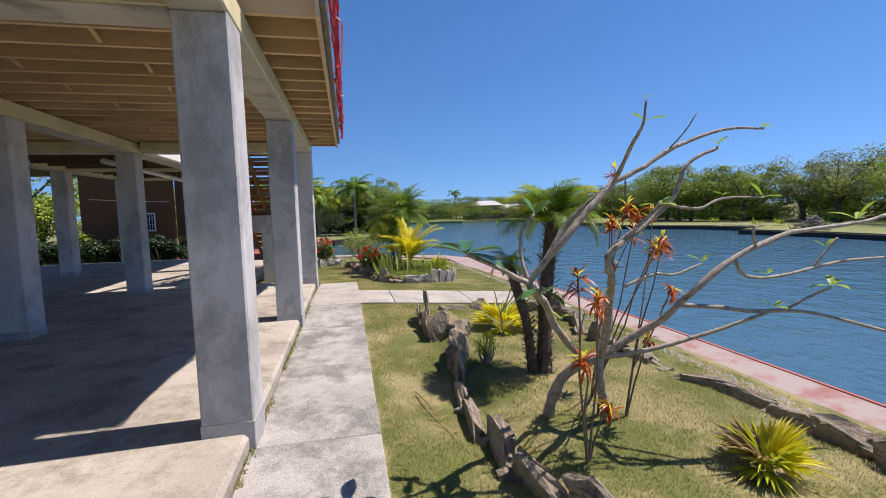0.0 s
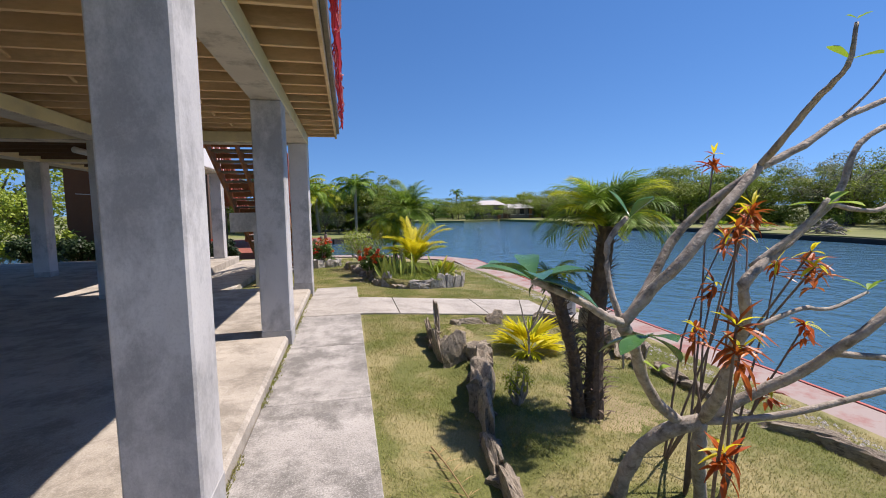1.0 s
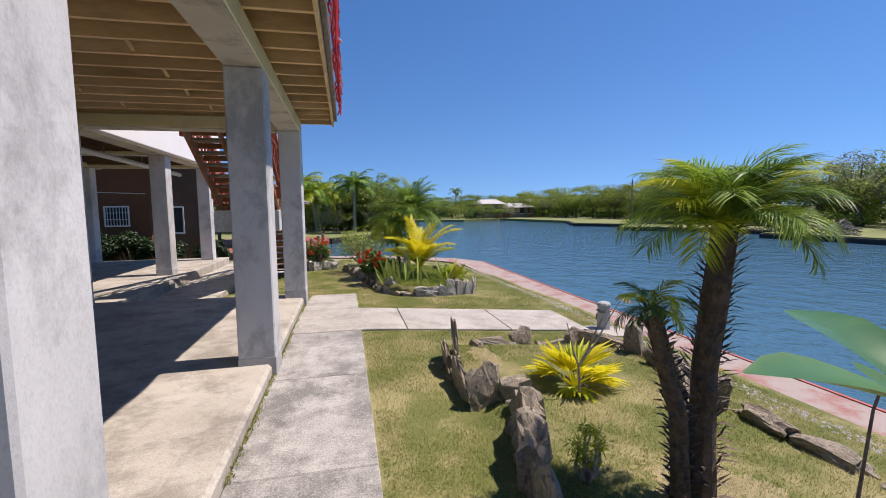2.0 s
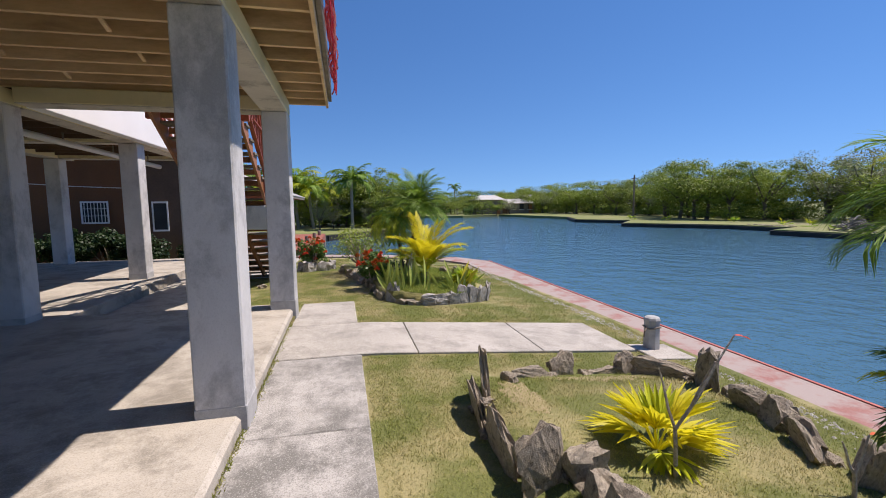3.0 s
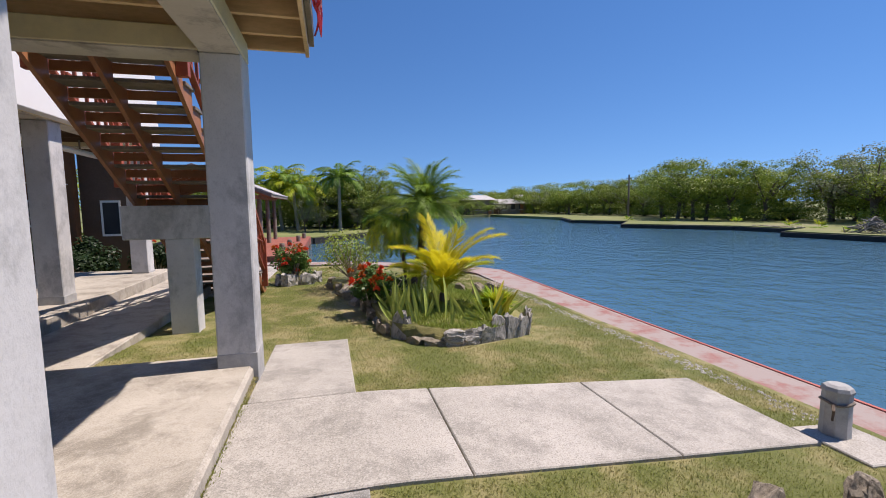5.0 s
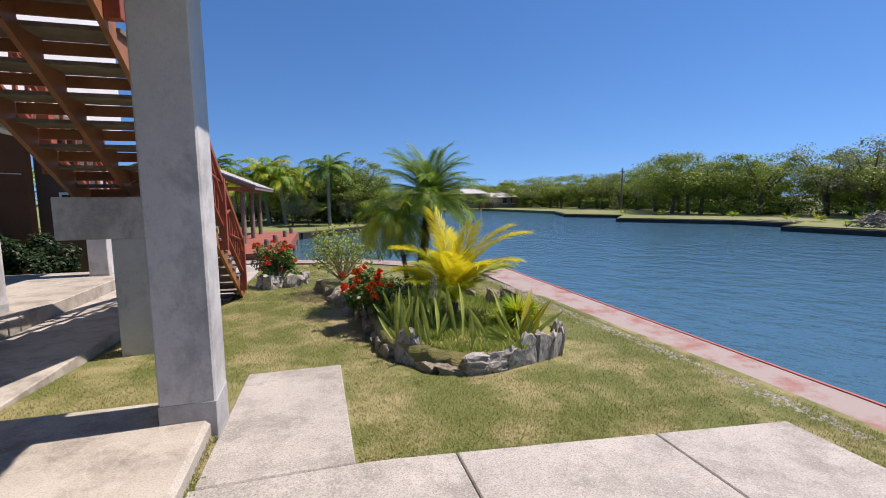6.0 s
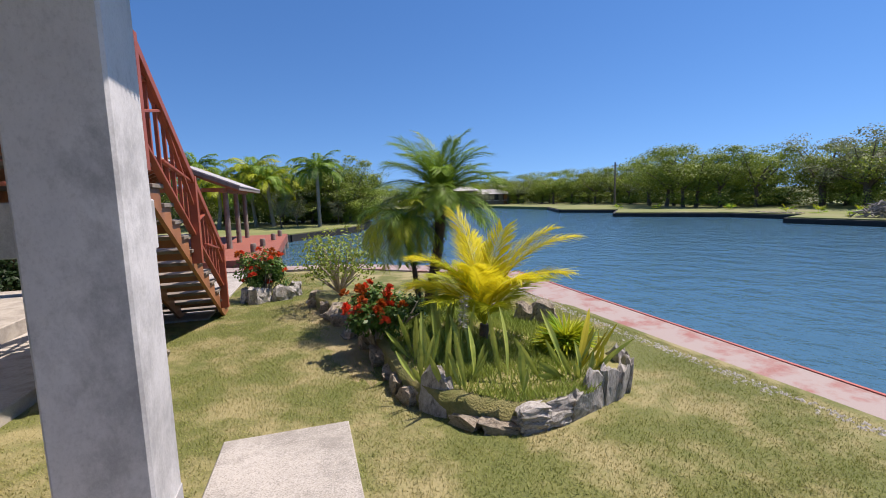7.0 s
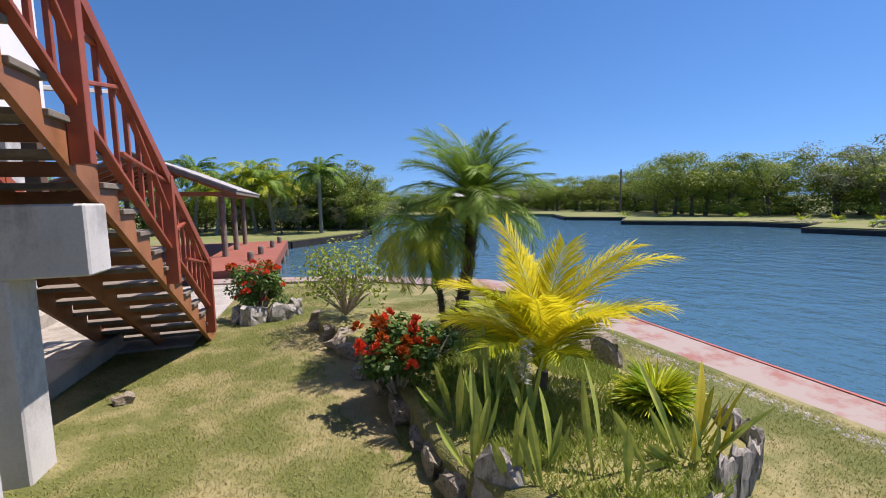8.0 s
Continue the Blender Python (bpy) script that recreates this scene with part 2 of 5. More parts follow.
M_SWORD = leafy("sword_leaf", (0.19, 0.28, 0.05), (0.5, 0.53, 0.12), rough=0.4, vary=0.3, through_light=0.2, size=0.12)
M_YELLOWSWORD = leafy("yellow_sword_leaf", (0.45, 0.40, 0.03), (0.62, 0.52, 0.05), rough=0.45, vary=0.2)
M_RUBBERLEAF = surface("glossy_rubber_leaf", (0.03, 0.105, 0.03), (0.085, 0.20, 0.055), size=0.2, fine=25, rough=0.28, bump=0.0, grain=0.15, through_light=0.12, vary=0.2, spec=0.55)
M_FRESHLEAF = leafy("fresh_lime_leaf", (0.20, 0.36, 0.03), (0.38, 0.52, 0.05), vary=0.2, through_light=0.4)
M_CROTON = leafy("orange_red_leaf", (0.36, 0.05, 0.012), (0.56, 0.17, 0.02), rough=0.4, vary=0.35)
M_DRYLEAF = leafy("dry_tan_leaf", (0.30, 0.2, 0.09), (0.45, 0.33, 0.17), rough=0.8, vary=0.3)
M_NETRED = leafy("crimson_plastic", (0.55, 0.03, 0.045), (0.68, 0.07, 0.08), rough=0.35, vary=0.15)
M_NETPINK = leafy("faded_pink_plastic", (0.72, 0.28, 0.30), (0.82, 0.5, 0.5), rough=0.4, vary=0.2)
M_FLOWER = leafy("red_flower", (0.68, 0.04, 0.025), (0.84, 0.17, 0.05), rough=0.5, vary=0.25)
M_GREYWOOD = surface("weathered_post", (0.16, 0.13, 0.10), (0.30, 0.26, 0.215), size=0.15, fine=40, rough=0.85, bump=0.4, vary=0.1)
M_ROOFMETAL = surface("pale_roofing", (0.42, 0.40, 0.38), (0.58, 0.56, 0.53), size=0.6, fine=30, rough=0.6, bump=0.15, vary=0.08)
# orange house paint, set darker to carry the shade on the wall
M_ORANGE = surface("shaded_orange_block", (0.15, 0.06, 0.025), (0.22, 0.09, 0.038), size=1.0, fine=25, rough=0.8, bump=0.2)
M_WEED = leafy("green_weed", (0.19, 0.28, 0.04), (0.40, 0.44, 0.10), rough=0.6, vary=0.3)
M_DRYSOIL = surface("dry_bare_soil", (0.25, 0.205, 0.10), (0.40, 0.325, 0.18), size=0.3, fine=70, rough=0.95, bump=0.8, stain=(0.24, 0.21, 0.08), stain_size=0.35, stain_amount=0.7, grain=0.35, distance=0.015)
# hedge green lowered to near black: the hedge's shade is in the colour
M_HEDGE_SHADED = leafy("shaded_hedge_leaf", (0.012, 0.03, 0.009), (0.03, 0.06, 0.016), rough=0.5)
# brown side wall, its colour lowered to stand for shade
M_SHADEWALL = surface("shaded_brown_board_wall", (0.10, 0.06, 0.04), (0.16, 0.10, 0.07), size=0.8, fine=25, rough=0.8)
M_DARK = surface("dark_interior", (0.02, 0.02, 0.022), (0.04, 0.04, 0.045), rough=0.5, bump=0)
M_DOCK = surface("red_dock_boards", (0.26, 0.085, 0.058), (0.35, 0.125, 0.085), size=0.5, fine=30, rough=0.7, bump=0.2, vary=0.12)
M_PIPE = surface("white_pipe", (0.66, 0.66, 0.64), (0.76, 0.76, 0.74), rough=0.4, bump=0)

M_WATER = bpy.data.materials.new("canal_water")
M_WATER.use_nodes = True
wt = M_WATER.node_tree
wb = wt.nodes["Principled BSDF"]
wb.inputs["Base Color"].default_value = (0.052, 0.128, 0.19, 1)
wb.inputs["Roughness"].default_value = 0.06
wb.inputs["IOR"].default_value = 1.33
wc = wt.nodes.new("ShaderNodeTexCoord")
heights = []
for wscale, wdetail, wstretch in ((1.5, 3, (1.0, 0.8, 1)), (5.0, 4, (1.0, 0.8, 1)), (18.0, 3, (1, 0.9, 1))):
    wm = wt.nodes.new("ShaderNodeMapping")
    wm.inputs["Scale"].default_value = wstretch
    wm.inputs["Rotation"].default_value = (0, 0, 0.5)
    ww = wt.nodes.new("ShaderNodeTexNoise")
    ww.inputs["Scale"].default_value, ww.inputs["Detail"].default_value = wscale, wdetail
    wt.links.new(wc.outputs["Object"], wm.inputs["Vector"])
    wt.links.new(wm.outputs["Vector"], ww.inputs["Vector"])
    wk = wt.nodes.new("ShaderNodeMath")
    wk.operation = "MULTIPLY"
    wk.inputs[1].default_value = 1.0 / wscale
    wt.links.new(ww.outputs["Fac"], wk.inputs[0])
    heights.append(wk.outputs[0])
wa = wt.nodes.new("ShaderNodeMath")
wa2 = wt.nodes.new("ShaderNodeMath")
wt.links.new(heights[0], wa.inputs[0])
wt.links.new(heights[1], wa.inputs[1])
wt.links.new(wa.outputs[0], wa2.inputs[0])
wt.links.new(heights[2], wa2.inputs[1])
wbump = wt.nodes.new("ShaderNodeBump")
wbump.inputs["Strength"].default_value, wbump.inputs["Distance"].default_value = 0.9, 0.22
wt.links.new(wa2.outputs[0], wbump.inputs["Height"])
wt.links.new(wbump.outputs["Normal"], wb.inputs["Normal"])


# ---- mesh building ----
class Geo:
    """Vertices and faces of one mesh in the making."""

    def __init__(self):
        self.v, self.f = [], []

    def add(self, verts, faces, m=None):
        k = len(self.v)
        self.v.extend([(m @ Vector(p))[:] for p in verts] if m else [tuple(p) for p in verts])
        self.f.extend([tuple(i + k for i in q) for q in faces])
        return self

    def box(self, lo, hi, bevel=0.0, m=None):
        x0, y0, z0 = lo
        x1, y1, z1 = hi
        if not bevel:
            v = list(itertools.product((x0, x1), (y0, y1), (z0, z1)))
            return self.add(v, [(0, 1, 3, 2), (4, 6, 7, 5), (0, 4, 5, 1), (2, 3, 7, 6), (0, 2, 6, 4), (1, 5, 7, 3)], m)
        bm = bmesh.new()
        bmesh.ops.create_cube(bm, size=1)
        for p in bm.verts:
            p.co = ((x0 + x1) / 2 + p.co.x * (x1 - x0), (y0 + y1) / 2 + p.co.y * (y1 - y0), (z0 + z1) / 2 + p.co.z * (z1 - z0))
        bmesh.ops.bevel(bm, geom=bm.edges[:], offset=bevel, segments=1, affect="EDGES")
        return self.take(bm, m)

    def take(self, bm, m=None):
        bm.verts.index_update()
        self.add([p.co[:] for p in bm.verts], [[p.index for p in q.verts] for q in bm.faces], m)
        bm.free()
        return self

    def bar(self, a, b, width, depth, bevel=0.004, side=(0, 0, 1)):
        """A squared timber from a to b."""
        a, b = Vector(a), Vector(b)
        y = (b - a).normalized()
        x = y.cross(Vector(side)).normalized()
        z = x.cross(y)
        m = Matrix(((x.x, y.x, z.x, a.x), (x.y, y.y, z.y, a.y), (x.z, y.z, z.z, a.z), (0, 0, 0, 1)))
        return self.box((-width / 2, 0, -depth / 2), (width / 2, (b - a).length, depth / 2), bevel, m)

    def tube(self, pts, radii, sides=8):
        pts = [Vector(p) for p in pts]
        k = len(self.v)
        up = Vector((0.13, 0.31, 0.94))
        for i, p in enumerate(pts):
            d = (pts[min(i + 1, len(pts) - 1)] - pts[max(i - 1, 0)]).normalized()
            x = d.cross(up)
            if x.length < 0.05:
                x = d.cross(Vector((1, 0, 0)))
            x.normalize()
            y = d.cross(x)
            for s in range(sides):
                a = 2 * math.pi * s / sides
                self.v.append((p + (x * math.cos(a) + y * math.sin(a)) * radii[i])[:])
        for i in range(len(pts) - 1):
            for s in range(sides):
                t = (s + 1) % sides
                self.f.append((k + i * sides + s, k + i * sides + t, k + (i + 1) * sides + t, k + (i + 1) * sides + s))
        self.f.append(tuple(k + s for s in reversed(range(sides))))
        self.f.append(tuple(k + (len(pts) - 1) * sides + s for s in range(sides)))
        return self

    def leaf(self, base, along, up, length, width, droop=0.0, n=3, fold=0.15, taper=0.55, tip=0.8):
        """A leaf or blade: widest at taper, pointed at its tip, folded along its rib, bending down by droop."""
        base, along, up = Vector(base), Vector(along).normalized(), Vector(up)
        side = along.cross(up)
        if side.length < 1e-4:
            side = along.cross(Vector((1, 0.3, 0)))
        side.normalize()
        nor = side.cross(along)
        k = len(self.v)
        for i in range(n + 1):
            s = i / n
            w = width * 0.5 * (min(s / taper, 1) ** 0.7 if s < taper else max(0.0, 1 - (s - taper) / (1 - taper)) ** tip)
            w = max(w, width * 0.04)
            c = base + along * (length * s) - nor * (droop * length * s * s)
            self.v.append((c - side * w + nor * (w * fold * 2))[:])
            self.v.append(c[:])
            self.v.append((c + side * w + nor * (w * fold * 2))[:])
            if i:
                a = k + 3 * (i - 1)
                self.f.append((a, a + 1, a + 4, a + 3))
                self.f.append((a + 1, a + 2, a + 5, a + 4))
        return self

    def card(self, c, along, side, length, width):
        """A small leaf of two triangles, pointed at both ends."""
        c, along, side = Vector(c), Vector(along), Vector(side)
        k = len(self.v)
        for p in (c, c + along * length * 0.45 + side * width * 0.5, c + along * length, c + along * length * 0.45 - side * width * 0.5):
            self.v.append(p[:])
        self.f.append((k, k + 1, k + 2, k + 3))

    def prism(self, poly, z0, z1):
        k, c = len(self.v), len(poly)
        self.v += [(p[0], p[1], z0) for p in poly] + [(p[0], p[1], z1) for p in poly]
        self.f += [tuple(k + i for i in reversed(range(c))), tuple(k + c + i for i in range(c))]
        self.f += [(k + i, k + (i + 1) % c, k + c + (i + 1) % c, k + c + i) for i in range(c)]
        return self

    def mesh(self, name, mat, smooth=False):
        me = bpy.data.meshes.new(name)
        me.from_pydata(self.v, [], self.f)
        me.materials.append(mat)
        if smooth:
            me.shade_smooth()
        me.update()
        return me


def part(name, geo, mat, parent=None, label="", smooth=False):
    ob = new(name, geo.mesh(name, mat, smooth))
    if parent:
        ob.parent = parent
    if label:
        ob["label"] = label
    return ob


def thing(name, at, label, category, group="", turn=0.0, kind=""):
    ob = new(name)
    ob.matrix_basis = pose(*at, 0, 0, turn)
    ob.empty_display_size = 0.1
    return tagged(ob, label, category, group, kind)


def setting(name, geo, mat, label, category="structure", smooth=False):
    return tagged(part(name, geo, mat, None, "", smooth), label, category, "", "structure")


def rnd(a, b):
    return random.uniform(a, b)


def direction(azimuth, rise):
    return Vector((math.cos(azimuth) * math.cos(rise), math.sin(azimuth) * math.cos(rise), math.sin(rise)))


# ---- ground, water, banks ----
WATER, SEATOP = -1.0, -0.44


def smooth01(a, b, x):
    s = min(1.0, max(0.0, (x - a) / (b - a)))
    return s * s * (3 - 2 * s)


def ground(x, y):
    """Height of the lawn."""
    a = 0.075 * max(0.0, x - 0.3)
    b = 0.062 * min(3.0, max(0.0, y - 9)) + 0.028 * max(0.0, y - 12)
    bed = 0.1 * smooth01(0.95, 1.2, x) * (1 - smooth01(3.15, 3.45, x)) * (1 - smooth01(6.6, 7.1, y))
    return max(-0.5, -0.07 - math.hypot(a, b)) + bed + 0.012 * noise.noise(Vector((x * 0.6, y * 0.6, 0)))


PLOT = [(4.15, -60), (4.15, 17.2), (3.6, 18.2), (0.9, 20.2), (-3.0, 21.2), (-90, 29)]


def plot_edge(x):
    """How far the lawn goes at x."""
    for (xa, ya), (xb, yb) in zip(PLOT[1:], PLOT[2:]):
        if xb <= x <= xa:
            return ya + (yb - ya) * (x - xa) / (xb - xa)
    return PLOT[1][1]


lawn = Geo()
xs = [-90, -60, -40, -25, -16, -11] + [-8 + 0.4 * i for i in range(18)] + [-0.8 + 0.15 * i for i in range(34)]
xs = [x for x in xs if x < 4.15] + [4.15]
NY = 110
for x in xs:
    top = plot_edge(x)
    for j in range(NY + 1):
        y = -60 + (top + 60) * (j / NY) ** 0.35
        lawn.v.append((x, y, ground(x, y)))
for i in range(len(xs) - 1):
    for j in range(NY):
        a = i * (NY + 1) + j
        lawn.f.append((a, a + NY + 1, a + NY + 2, a + 1))
setting("ground", lawn, M_LAWN, "short dry yellow-green lawn sloping to the canal", "lawn", True)

water = Geo()
water.v = [(-2500, -2500, WATER), (2500, -2500, WATER), (2500, 2500, WATER), (-2500, 2500, WATER)]
water.f = [(0, 1, 2, 3)]
setting("water", water, M_WATER, "rippled blue-green canal water", "water")

# sea wall: a flat cap along the canal and round the inlet
cap_line_out = [(4.82, -60), (4.82, 17.5), (4.1, 18.8), (1.1, 20.8), (-3.0, 21.9)]
cap_line_in = [(3.95, -60), (3.95, 17.15), (3.45, 18.05), (0.85, 20.15), (-3.0, 21.15)]
for i in range(len(cap_line_in) - 1):
    g = Geo()
    g.prism([cap_line_in[i], cap_line_out[i], cap_line_out[i + 1], cap_line_in[i + 1]], WATER - 0.8, SEATOP)
    setting("sea_wall_%d" % (i + 1), g, M_SEAWALL, "faded red painted concrete sea wall cap", "sea wall")
g = Geo()
g.prism([(4.823, -60), (4.86, -60), (4.86, 17.51), (4.823, 17.5)], WATER - 0.8, SEATOP + 0.012)
setting("trim", g, M_SEAWALL_RED, "brighter red lip along the sea wall", "sea wall")

# far banks
bank_right = [(29.0, -200), (30.5, 10), (31.5, 23.7), (30.6, 29.4), (34.5, 31), (34.0, 36.3), (28.4, 44), (33.5, 50), (29.8, 56), (34, 66), (31, 90), (60, 120), (2000, 900), (2000, -900)]
g = Geo().prism(bank_right, WATER - 0.6, -0.6)
setting("bank_east", g, M_BANKGRASS, "flat grassy far bank behind a dark sea wall", "bank")
bank_far = [(-40, 88), (0, 90), (14, 88), (22, 84), (29, 87), (60, 121), (2000, 901), (900, 2000), (-2000, 2000), (-2000, 300)]
g = Geo().prism(bank_far, WATER - 0.6, -0.62)
setting("bank_north", g, M_BANKGRASS, "low far bank at the end of the canal", "bank")
bank_inlet = [(-200, 60), (-30, 33), (-6, 34.0), (-1.2, 35.8), (3.4, 41), (5.3, 48.5), (6.0, 60), (3, 75), (-20, 80), (-200, 100)]
g = Geo().prism(bank_inlet, WATER - 0.6, -0.55)
setting("bank_inlet", g, M_BANKGRASS, "grassy bank across the inlet", "bank")



def far_wall(name, line, top, label):
    """A dark low sea wall along a bank's edge."""
    for i, (p, q) in enumerate(zip(line, line[1:])):
        p, q = Vector((*p, 0)), Vector((*q, 0))
        d = (q - p).normalized()
        n = Vector((-d.y, d.x, 0)) * 0.25
        k = Geo().prism([(p - n)[:2], (q - n)[:2], (q + n)[:2], (p + n)[:2]], WATER - 0.6, top)
        setting("%s_%d" % (name, i + 1), k, M_DARKWALL, label, "sea wall")


far_wall("sea_wall_east", bank_right[1:10], -0.68, "dark stained low concrete sea wall of the far bank")
far_wall("sea_wall_inlet", bank_inlet[1:6], -0.6, "dark low sea wall across the inlet")

# ---- the raised house: slab, columns, beams, joists ----
SLAB, BEAM0, BEAM1 = 0.06, 2.755, 2.95
COL = 0.33
XA, XB, XC = -0.988, -4.2, -7.24
YROWS = (-3.45, -0.2, 3.05, 6.3, 9.55)
random.seed(2)
g = Geo().box((-10.6, -6, -0.4), (-0.70, 9.95, SLAB), 0.03)
setting("floor", g, M_FLOOR, "bare weathered concrete floor slab under the house", "floor slab")


def column(x, y, z0, z1):
    ob = thing("column", (x + COL / 2, y + COL / 2, z0), "square grey cement-plastered column on the concrete slab", "column", "house columns")
    k = Geo().box((-COL / 2, -COL / 2, 0), (COL / 2, COL / 2, z1 - z0), 0.012)
    part("shaft", k, M_COLUMN, ob)
    w = COL / 2 + 0.003
    part("base_patch", Geo().box((-w, -w, 0.0), (w, w, (SLAB - z0) + rnd(0.03, 0.13)), 0.006), M_PATCH, ob, "darker patched plaster at the foot")
    return ob


for y in (13.1, 16.3):
    column(XB, y, SLAB - 0.02, BEAM0)
    column(XC, y, SLAB - 0.02, BEAM0)
for y in YROWS:
    column(XA, y, -0.12, BEAM0)
    column(XB, y, SLAB - 0.02, BEAM0)
    column(XC, y, SLAB - 0.02, BEAM0)


def beam(lo, hi, label="cream painted concrete beam with a greyer blotched underside"):
    ob = thing("beam", ((lo[0] + hi[0]) / 2, (lo[1] + hi[1]) / 2, lo[2]), label, "beam", "house beams")
    c = Vector(ob.matrix_basis.translation)
    part("face", Geo().box(Vector(lo) - c + Vector((0, 0, 0.012)), Vector(hi) - c, 0.008), M_BEAM, ob)
    part("underside", Geo().box(Vector(lo) - c + Vector((0.01, 0.01, 0)), Vector((hi[0], hi[1], lo[2] + 0.03)) - c - Vector((0.01, 0.01, 0))), M_SOFFIT, ob, "greyer blotched underside")
    return ob


for x in (XA, XB, XC):
    beam((x, -6, BEAM0), (x + COL, 9.9, BEAM1))
for y in (-3.45, -0.2, 3.05, 9.55):
    for x in (XA, XB):
        beam((x - 2.77, y, BEAM0), (x, y + COL, BEAM1))



OVERHANG = 3.45  # the deck juts out past the beam beyond this y
for i in range(40):
    y = 10.03 - 0.405 * i
    edge = -0.16 if y > OVERHANG else -0.62
    ob = thing("joist", (edge, y, BEAM1), "brown sawn wooden floor joist resting on the beams", "joist", "floor joists")
    part("timber", Geo().box((-8.56 - edge, -0.022, 0), (0, 0.022, 0.19), 0.003), M_JOIST, ob)
for x in (-1.9, -3.0):
    for i in range(16):
        y = 10.03 - 0.405 * (i + 1)
        ob = thing("bridging", (x + 0.35 * noise.noise(Vector((i * 0.7, x, 0))), y + 0.2025, BEAM1), "short wooden brace between two joists", "bracing", "joist bracing")
        part("strut", Geo().bar((0, -0.178, 0.03 if i % 2 else 0.15), (0, 0.178, 0.15 if i % 2 else 0.03), 0.035, 0.025, 0.003, (0, 0, 1)), M_JOIST, ob)
g = Geo().box((-0.16, OVERHANG, BEAM1 - 0.03), (-0.125, 10.07, BEAM1 + 0.24), 0.004)
setting("trim_rim", g, M_JOIST, "wooden rim board along the joist ends", "trim")
g = Geo().box((-0.121, OVERHANG, BEAM1 + 0.05), (-0.075, 10.0, BEAM1 + 0.3), 0.004)
setting("trim_fascia", g, M_GREYWOOD, "grey weathered fascia strip outside the rim board", "trim")
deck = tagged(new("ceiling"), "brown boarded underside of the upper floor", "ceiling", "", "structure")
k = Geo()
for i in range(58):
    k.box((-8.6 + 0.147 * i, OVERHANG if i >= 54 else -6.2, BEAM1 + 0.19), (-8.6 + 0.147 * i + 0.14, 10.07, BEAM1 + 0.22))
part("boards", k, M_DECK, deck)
g = Geo().box((-8.8, -6.2, BEAM1 + 0.222), (-0.66, 10.05, BEAM1 + 0.27)).box((-0.66, OVERHANG, BEAM1 + 0.222), (-0.14, 10.05, BEAM1 + 0.27))
setting("floor_upper", g, M_BROWN, "upper floor deck", "floor")

# rear wing: slab, beams, white upper wall
g = Geo().box((-10.6, 9.96, -0.5), (-3.6, 17.0, SLAB), 0.012)
setting("floor_rear", g, M_FLOOR, "sunlit concrete slab of the rear wing", "floor slab")
g = Geo().box((-3.595, 9.96, -0.6), (-2.45, 17.4, -0.13), 0.012)
setting("pavement_rear", g, M_FLOOR, "lower concrete strip beside the rear slab", "pavement")
for x in (XB, XC):
    beam((x, 9.96, BEAM0 + 0.004), (x + COL, 17.0, BEAM1), "grey concrete beam of the rear wing")
for y in (13.1, 16.3):
    beam((XC + COL, y, BEAM0), (XB, y + COL, BEAM1), "grey concrete beam of the rear wing")
g = Geo().box((-3.865, 9.96, BEAM0 + 0.02), (-3.7, 17.0, 6.2), 0.01)
setting("wall_rear", g, M_WHITE, "white painted upper wall of the rear wing", "wall")
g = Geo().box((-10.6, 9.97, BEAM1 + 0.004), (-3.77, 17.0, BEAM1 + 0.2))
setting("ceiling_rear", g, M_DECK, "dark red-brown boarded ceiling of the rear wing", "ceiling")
for i in range(11):
    ob = thing("joist", (-3.8, 10.4 + 0.6 * i, BEAM1 - 0.16), "dark wooden joist under the rear wing", "joist", "rear joists")
    part("timber", Geo().box((-2.95 if i % 5 != 4 else -2.9, -0.022, 0), (-0.33, 0.022, 0.16), 0.003), M_DECK, ob)
pipe = thing("drain_pipe", (-4.6, 10.0, 2.55), "white plastic drain pipe hung below the joists", "pipe")
part("tube", Geo().tube([(0, 0, 0.1), (0, 3, 0.06), (0, 6.2, 0.0)], [0.055] * 3, 12), M_PIPE, pipe, "", True)
for j in range(4):
    part("strap", Geo().box((-0.01, 0.4 + 1.7 * j, 0.05), (0.01, 0.43 + 1.7 * j, 0.24)), M_GREYWOOD, pipe)


# ---- paths ----
def slab(x0, x1, y0, y1, lift, thick=0.1):
    """A paving slab that follows the lawn's slope, with a worn edge."""
    k = Geo()
    n, e = 8, 0.008

    def level(x, y):
        return -0.07 - math.hypot(0.075 * max(0.0, x - 0.3), 0.062 * min(3.0, max(0.0, y - 9)) + 0.028 * max(0.0, y - 12)) + lift

    for j in range(n + 1):
        for i in range(n + 1):
            x, y = x0 + e + (x1 - x0 - 2 * e) * i / n, y0 + e + (y1 - y0 - 2 * e) * j / n
            k.v.append((x, y, level(x, y)))
    k.f = [(j * (n + 1) + i, j * (n + 1) + i + 1, (j + 1) * (n + 1) + i + 1, (j + 1) * (n + 1) + i) for j in range(n) for i in range(n)]
    rim = [i for i in range(n)] + [j * (n + 1) + n for j in range(n)] + [n * (n + 1) + n - i for i in range(n)] + [(n - j) * (n + 1) for j in range(n)]
    c = len(rim)
    for drop in (e, thick):
        for q in rim:
            x, y, z = k.v[q]
            k.v.append(((x0 if x < x0 + 2 * e else x1 if x > x1 - 2 * e else x), (y0 if y < y0 + 2 * e else y1 if y > y1 - 2 * e else y), z - drop))
    a = (n + 1) ** 2
    for i in range(c):
        j = (i + 1) % c
        k.f += [(rim[j], rim[i], a + i, a + j), (a + j, a + i, a + c + i, a + c + j)]
    k.f.append(tuple(a + c + i for i in reversed(range(c))))
    return k


